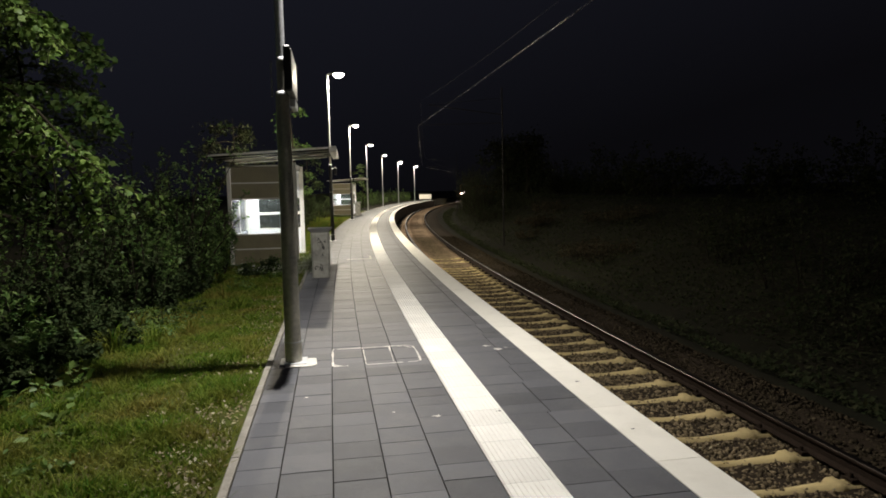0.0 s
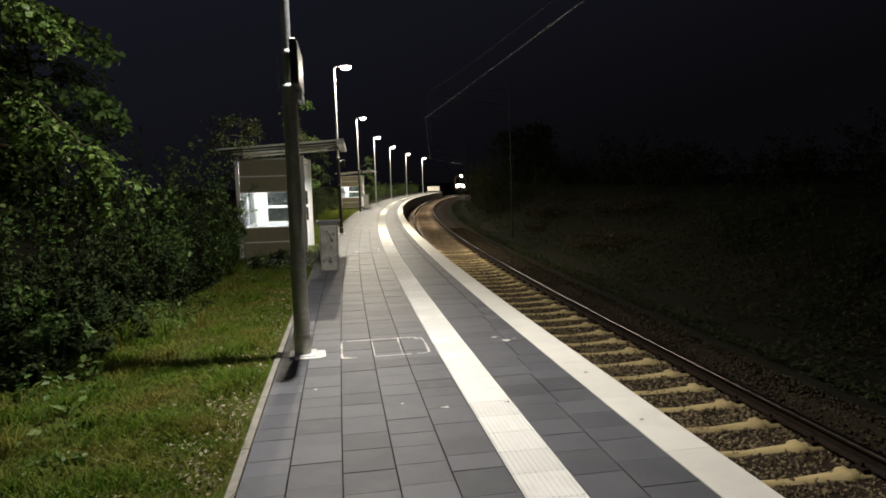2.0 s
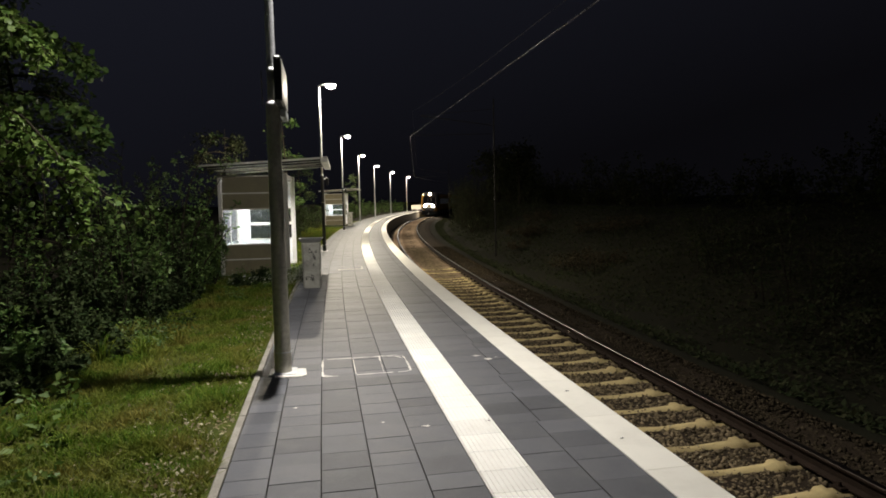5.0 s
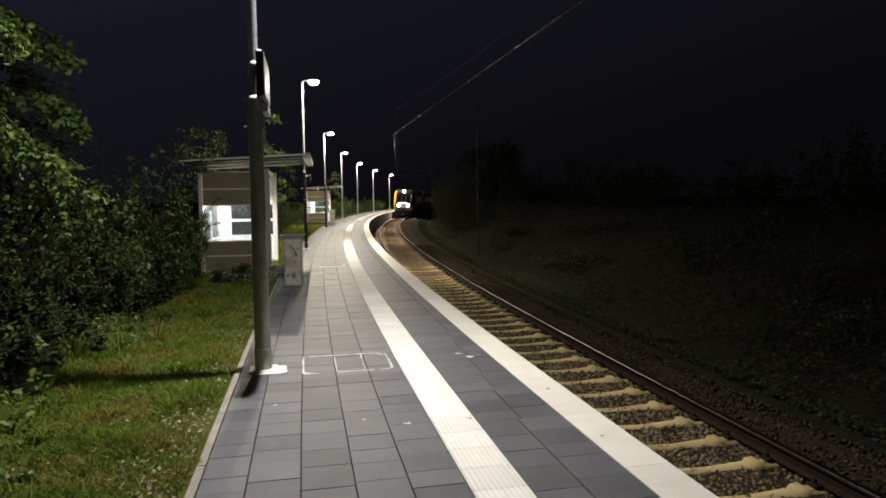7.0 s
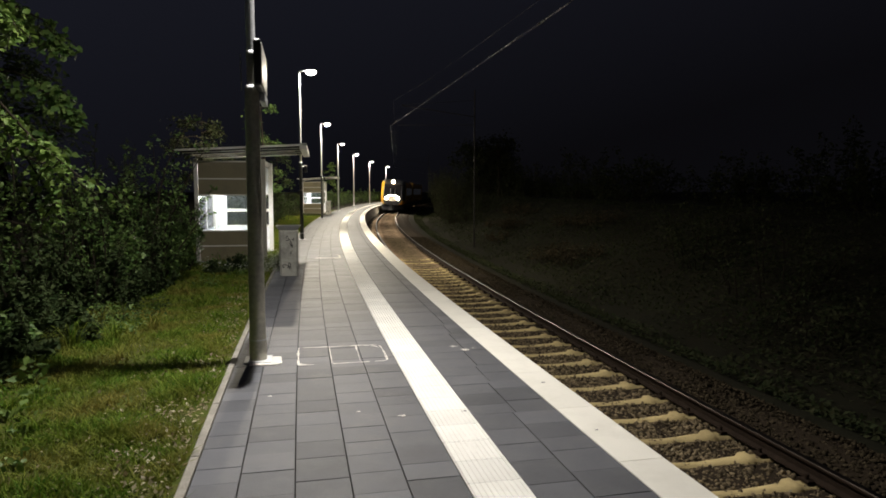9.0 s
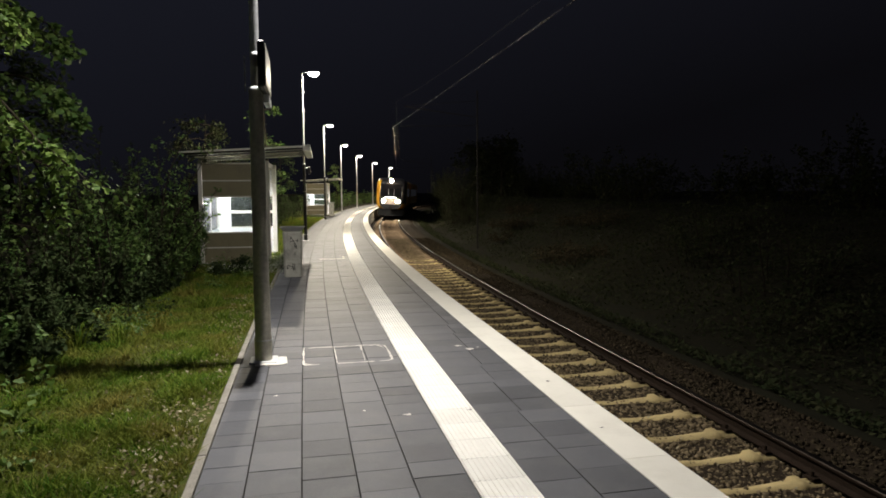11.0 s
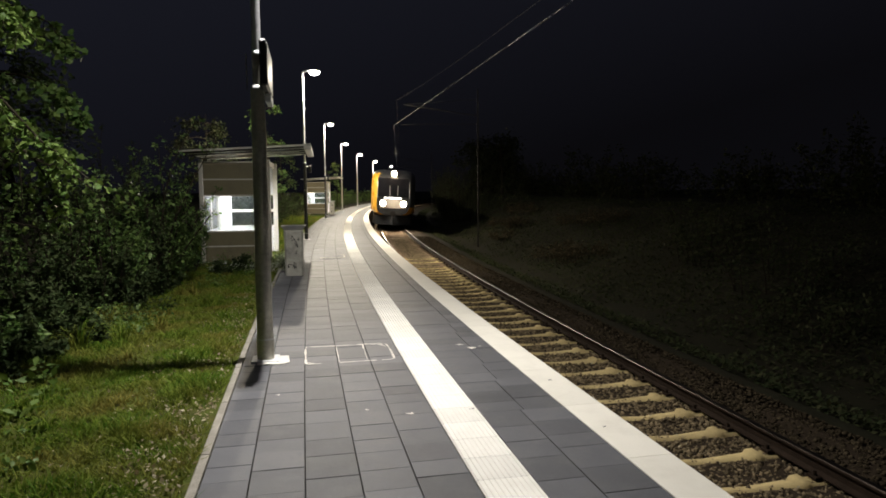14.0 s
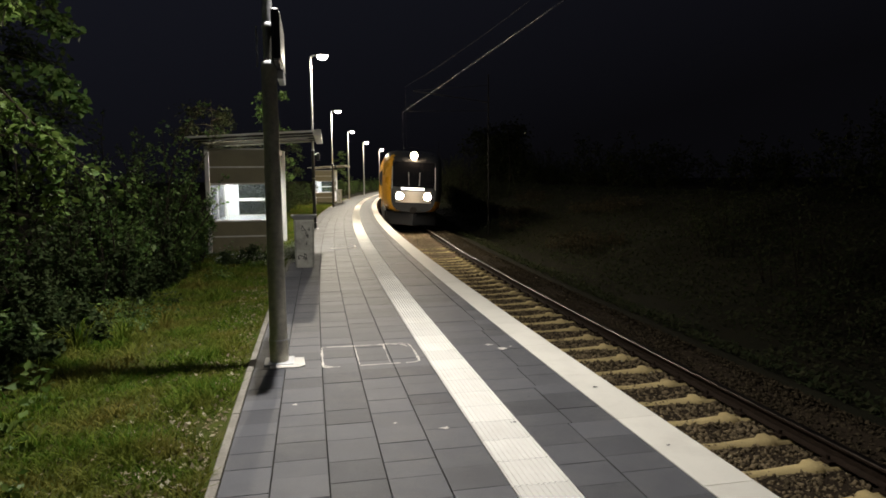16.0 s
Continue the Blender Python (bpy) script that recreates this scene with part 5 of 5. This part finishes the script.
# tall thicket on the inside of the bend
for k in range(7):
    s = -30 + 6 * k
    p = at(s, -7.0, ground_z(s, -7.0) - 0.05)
    shrub("thicket", p, 5.6, 1.6, 26, 90, 0.12, M["leaf_dim"], "tall dark thicket on the inside of the bend", "thicket", 400 + k, "bank thickets")


# ---- grass ----
def build_grass():
    n = 327000
    u = rng.random(n) ** 2.2
    s = np.where(np.arange(n) % 12 == 0, -90.5 + 10 * rng.random(n), -80.5 + u * 42)    # a thinner stretch goes on behind
    off = 2.80 + rng.random(n) ** 1.15 * 3.6
    keep = np.array([0.9 * noise.noise((a * 1.7, b * 1.7, 5)) + 0.36 + 0.45 * min(1, (b - 2.76) / 0.4) > rng.random() * 0.9 for a, b in zip(s, off)])
    s, off, u = s[keep], off[keep], u[keep]
    a = s / RE
    z = np.array([ground_z(p, q) for p, q in zip(s, off)])
    root = np.stack([CX - (RE + off) * np.cos(a), CY + (RE + off) * np.sin(a), z + 0.016], 1)
    m = len(root)
    clump = np.array([max(0.0, noise.noise((p * 2.1, q * 2.1, 11))) for p, q in zip(s, off)])[:, None]
    h = rng.uniform(0.024, 0.07, (m, 1)) * (1 + 3.6 * clump) * (0.7 + 0.6 * u[:, None])
    ang = rng.uniform(0, tau, m)
    side = np.stack([np.cos(ang), np.sin(ang), np.zeros(m)], 1) * 0.0048 * (1 + u[:, None])
    bend = rng.normal(0, 0.85, (m, 3)) * h
    bend[:, 2] = 0
    v = np.stack([root - side, root + side, root + bend * 0.4 + [0, 0, 1] * h * 0.6 + side * 0.7, root + bend * 0.4 + [0, 0, 1] * h * 0.6 - side * 0.7, root + bend + [0, 0, 1] * h], 1).reshape(-1, 3)
    b = np.arange(m)[:, None] * 5
    tri = np.concatenate([b + [0, 1, 2], b + [0, 2, 3], b + [3, 2, 4]], 1).reshape(-1, 3)
    me = bpy.data.meshes.new("grass")
    me.vertices.add(len(v))
    me.vertices.foreach_set("co", v.ravel())
    me.loops.add(tri.size)
    me.loops.foreach_set("vertex_index", tri.ravel().astype(np.int32))
    me.polygons.add(len(tri))
    me.polygons.foreach_set("loop_start", np.arange(0, tri.size, 3, dtype=np.int32))
    me.update(calc_edges=True)
    me.materials.append(M["grass"])
    tagged(new("grass", me), "short patchy green and yellowish grass beside the kerb", "grass", kind="stuff")
    k = 2700
    s = -79.5 + rng.random(k) * 12
    off = 2.81 + np.abs(rng.normal(0, 0.33, k))
    pos = [tuple(at(p, q, ground_z(p, q) + 0.03)) for p, q in zip(s, off)]
    k = 1500
    s2 = -79.5 + rng.random(k) ** 1.3 * 25
    o2 = TRACK + rng.uniform(-2.2, 1.3, k)
    pos += [tuple(at(p, q, -0.925 if q > TRACK - 1.7 else -0.95 - (TRACK - 1.7 - q) * 0.4)) for p, q in zip(s2, o2)]
    tagged(leaf_mesh("leaf_litter", pos, 0.038, M["litter"], None, up=1.5, wide=0.6), "scattered dry leaves in the grass and on the ballast", "leaf litter", kind="stuff")


build_grass()


def grass_tuft(x, y, height, blades, seed):
    """Long arching blades springing from one root."""
    r = random.Random(seed)
    verts, faces = [], []
    for _ in range(blades):
        a, ln = r.uniform(0, tau), height * r.uniform(0.6, 1.3)
        out, w = r.uniform(0.35, 1.0) * ln, r.uniform(0.004, 0.008)
        foot = Vector((r.gauss(0, 0.03), r.gauss(0, 0.03), 0))
        d, side = Vector((cos(a), sin(a), 0)), Vector((-sin(a), cos(a), 0))
        b = len(verts)
        for q in range(5):
            u = q / 4
            p = foot + d * out * u ** 1.3 + Vector((0, 0, ln * (1.5 * u - 1.05 * u * u)))
            e = side * w * (1 - u * 0.9)
            verts += [p - e, p + e]
        faces += [(b + 2 * q, b + 2 * q + 1, b + 2 * q + 3, b + 2 * q + 2) for q in range(4)]
    ob = raw("grass_tuft", verts, faces, M["grass"])
    ob.matrix_basis = pose(x, y, -0.04)
    tagged(ob, "tuft of long arching grass blades on the lawn", "grass", "grass tufts")


for k, (x, y, h, n) in enumerate([(-3.45, 6.9, 0.42, 34), (-3.75, 6.6, 0.50, 40), (-3.3, 7.5, 0.34, 30), (-3.95, 7.6, 0.48, 36), (-2.75, 4.35, 0.20, 26), (-3.15, 4.7, 0.24, 26),
                                  (-2.5, 4.9, 0.14, 22), (-2.2, 3.9, 0.15, 22), (-2.9, 5.6, 0.18, 24), (-3.05, 6.2, 0.22, 24), (-2.35, 6.0, 0.13, 20), (-2.8, 8.3, 0.2, 24),
                                  (-3.4, 9.4, 0.24, 26), (-3.9, 10.2, 0.30, 28), (-2.6, 3.4, 0.18, 24), (-3.0, 3.9, 0.26, 28), (-2.15, 5.2, 0.10, 18), (-2.9, 10.8, 0.18, 20)]):
    grass_tuft(x, y, h, n, 500 + k)


def build_lawn():
    """Turf lying close on the ground."""
    offs = [2.777, 2.9] + [3.2 + 0.35 * i for i in range(13)]
    ss = [-100 + 0.7 * i for i in range(112)]
    verts = [at(s, o, ground_z(s, o) + (0.02 if o > 2.85 else 0.035)) for s in ss for o in offs]
    k = len(offs)
    faces = [(i * k + j, (i + 1) * k + j, (i + 1) * k + j + 1, i * k + j + 1) for i in range(len(ss) - 1) for j in range(k - 1)]
    tagged(raw("lawn", verts, faces, M["turf"], smooth=True), "green turf with bare brown patches", "lawn", kind="structure")


build_lawn()
arc_strip("soil_edge", [(2.777, -0.022), (2.82, -0.026), (2.85, -0.034), (2.88, -0.06)], -96, -20, 0.5, M["bare_soil"], None, kind="structure", wobble=0.012)
tagged(bpy.data.objects["soil_edge"], "bare brown soil along the edging", "soil")


def undergrowth():
    """Low dark ivy and brambles covering the far bank."""
    n = 110000
    s = -82 + rng.random(n) ** 1.7 * 100
    off = -3.95 - rng.random(n) ** 1.3 * 10.2
    pos = []
    for p, q in zip(s, off):
        c = at(p, q, ground_z(p, q) + rng.random() * (0.10 + 0.35 * max(0, noise.noise((p * 0.5, q * 0.5, 9)))))
        pos.append(tuple(c))
    tagged(leaf_mesh("undergrowth", pos, 0.10, M["leaf_dim"], None, up=1.2), "dark ivy and brambles covering the bank across the track", "undergrowth", kind="stuff")


undergrowth()

# a second cover and small marks on the paving
cover2 = empty("shaft_cover", turned(-64.9, 1.62, 0.004), "paved shaft cover edged with pale cement", "shaft cover")
smeared_line([(-0.25, -0.36), (0.2, -0.36), (0.25, -0.3), (0.24, 0.3), (0.2, 0.36), (-0.25, 0.36)], 0.05, cover2, 15)
smeared_line([(-0.32, -0.40), (0.0, -0.39), (0.27, -0.41)], 0.16, cover2, 16)
rm = random.Random(8)


def mark(s, off, size, material, label, category, stretch=1.0):
    bm = bmesh.new()
    ring = [bm.verts.new((size * stretch * cos(tau * k / 15) * rm.uniform(0.3, 1.3), size * sin(tau * k / 15) * rm.uniform(0.25, 1.25), 0)) for k in range(15)]
    bm.faces.new(ring)
    return tagged(part(category.replace(" ", "_"), bm, material, None, m=turned(s, off, 0.0055)), label, category, "marks on the paving")


for s, off, size in ((-74.75, 0.52, 0.048), (-74.6, 0.60, 0.03), (-74.7, 0.42, 0.014), (-76.55, 1.42, 0.022), (-76.4, 1.72, 0.010), (-75.9, 2.36, 0.012)):
    mark(s, off, size, M["cement"], "pale smear on the grey paving", "paint smear", 1.7)
for s, off, size in ((-76.55, 0.98, 0.018), (-76.0, 0.16, 0.014), (-76.1, 0.72, 0.010), (-77.1, 0.2, 0.010), (-75.4, 1.02, 0.008)):
    mark(s, off, size, M["black"], "small dark dropping on the platform", "dark spot", 1.3)


# ---- what moves ----
def front_at(t):
    """Arc length of the train's front at t seconds: it brakes along the platform."""
    return 58.79 - 9.0926 * t + 0.40556 * t ** 2 - 0.034174 * t ** 3 + 0.00110035 * t ** 4


def car_pose(s):
    p = at(s, TRACK - 0.06, RAIL_Z)      # canted towards the inside of the bend
    return pose(p.x, p.y, p.z, 0, 0, 180 - math.degrees(s / RE)) @ pose(0, 0, 0, 0, -3.0, 0)


def motions():
    times = [0.5 * k for k in range(33)]
    walk(front_car, [(t, car_pose(front_at(t) + CAR / 2)) for t in times])
    walk(rear_car, [(t, car_pose(front_at(t) + CAR * 1.5 - 0.9)) for t in times])


motions()
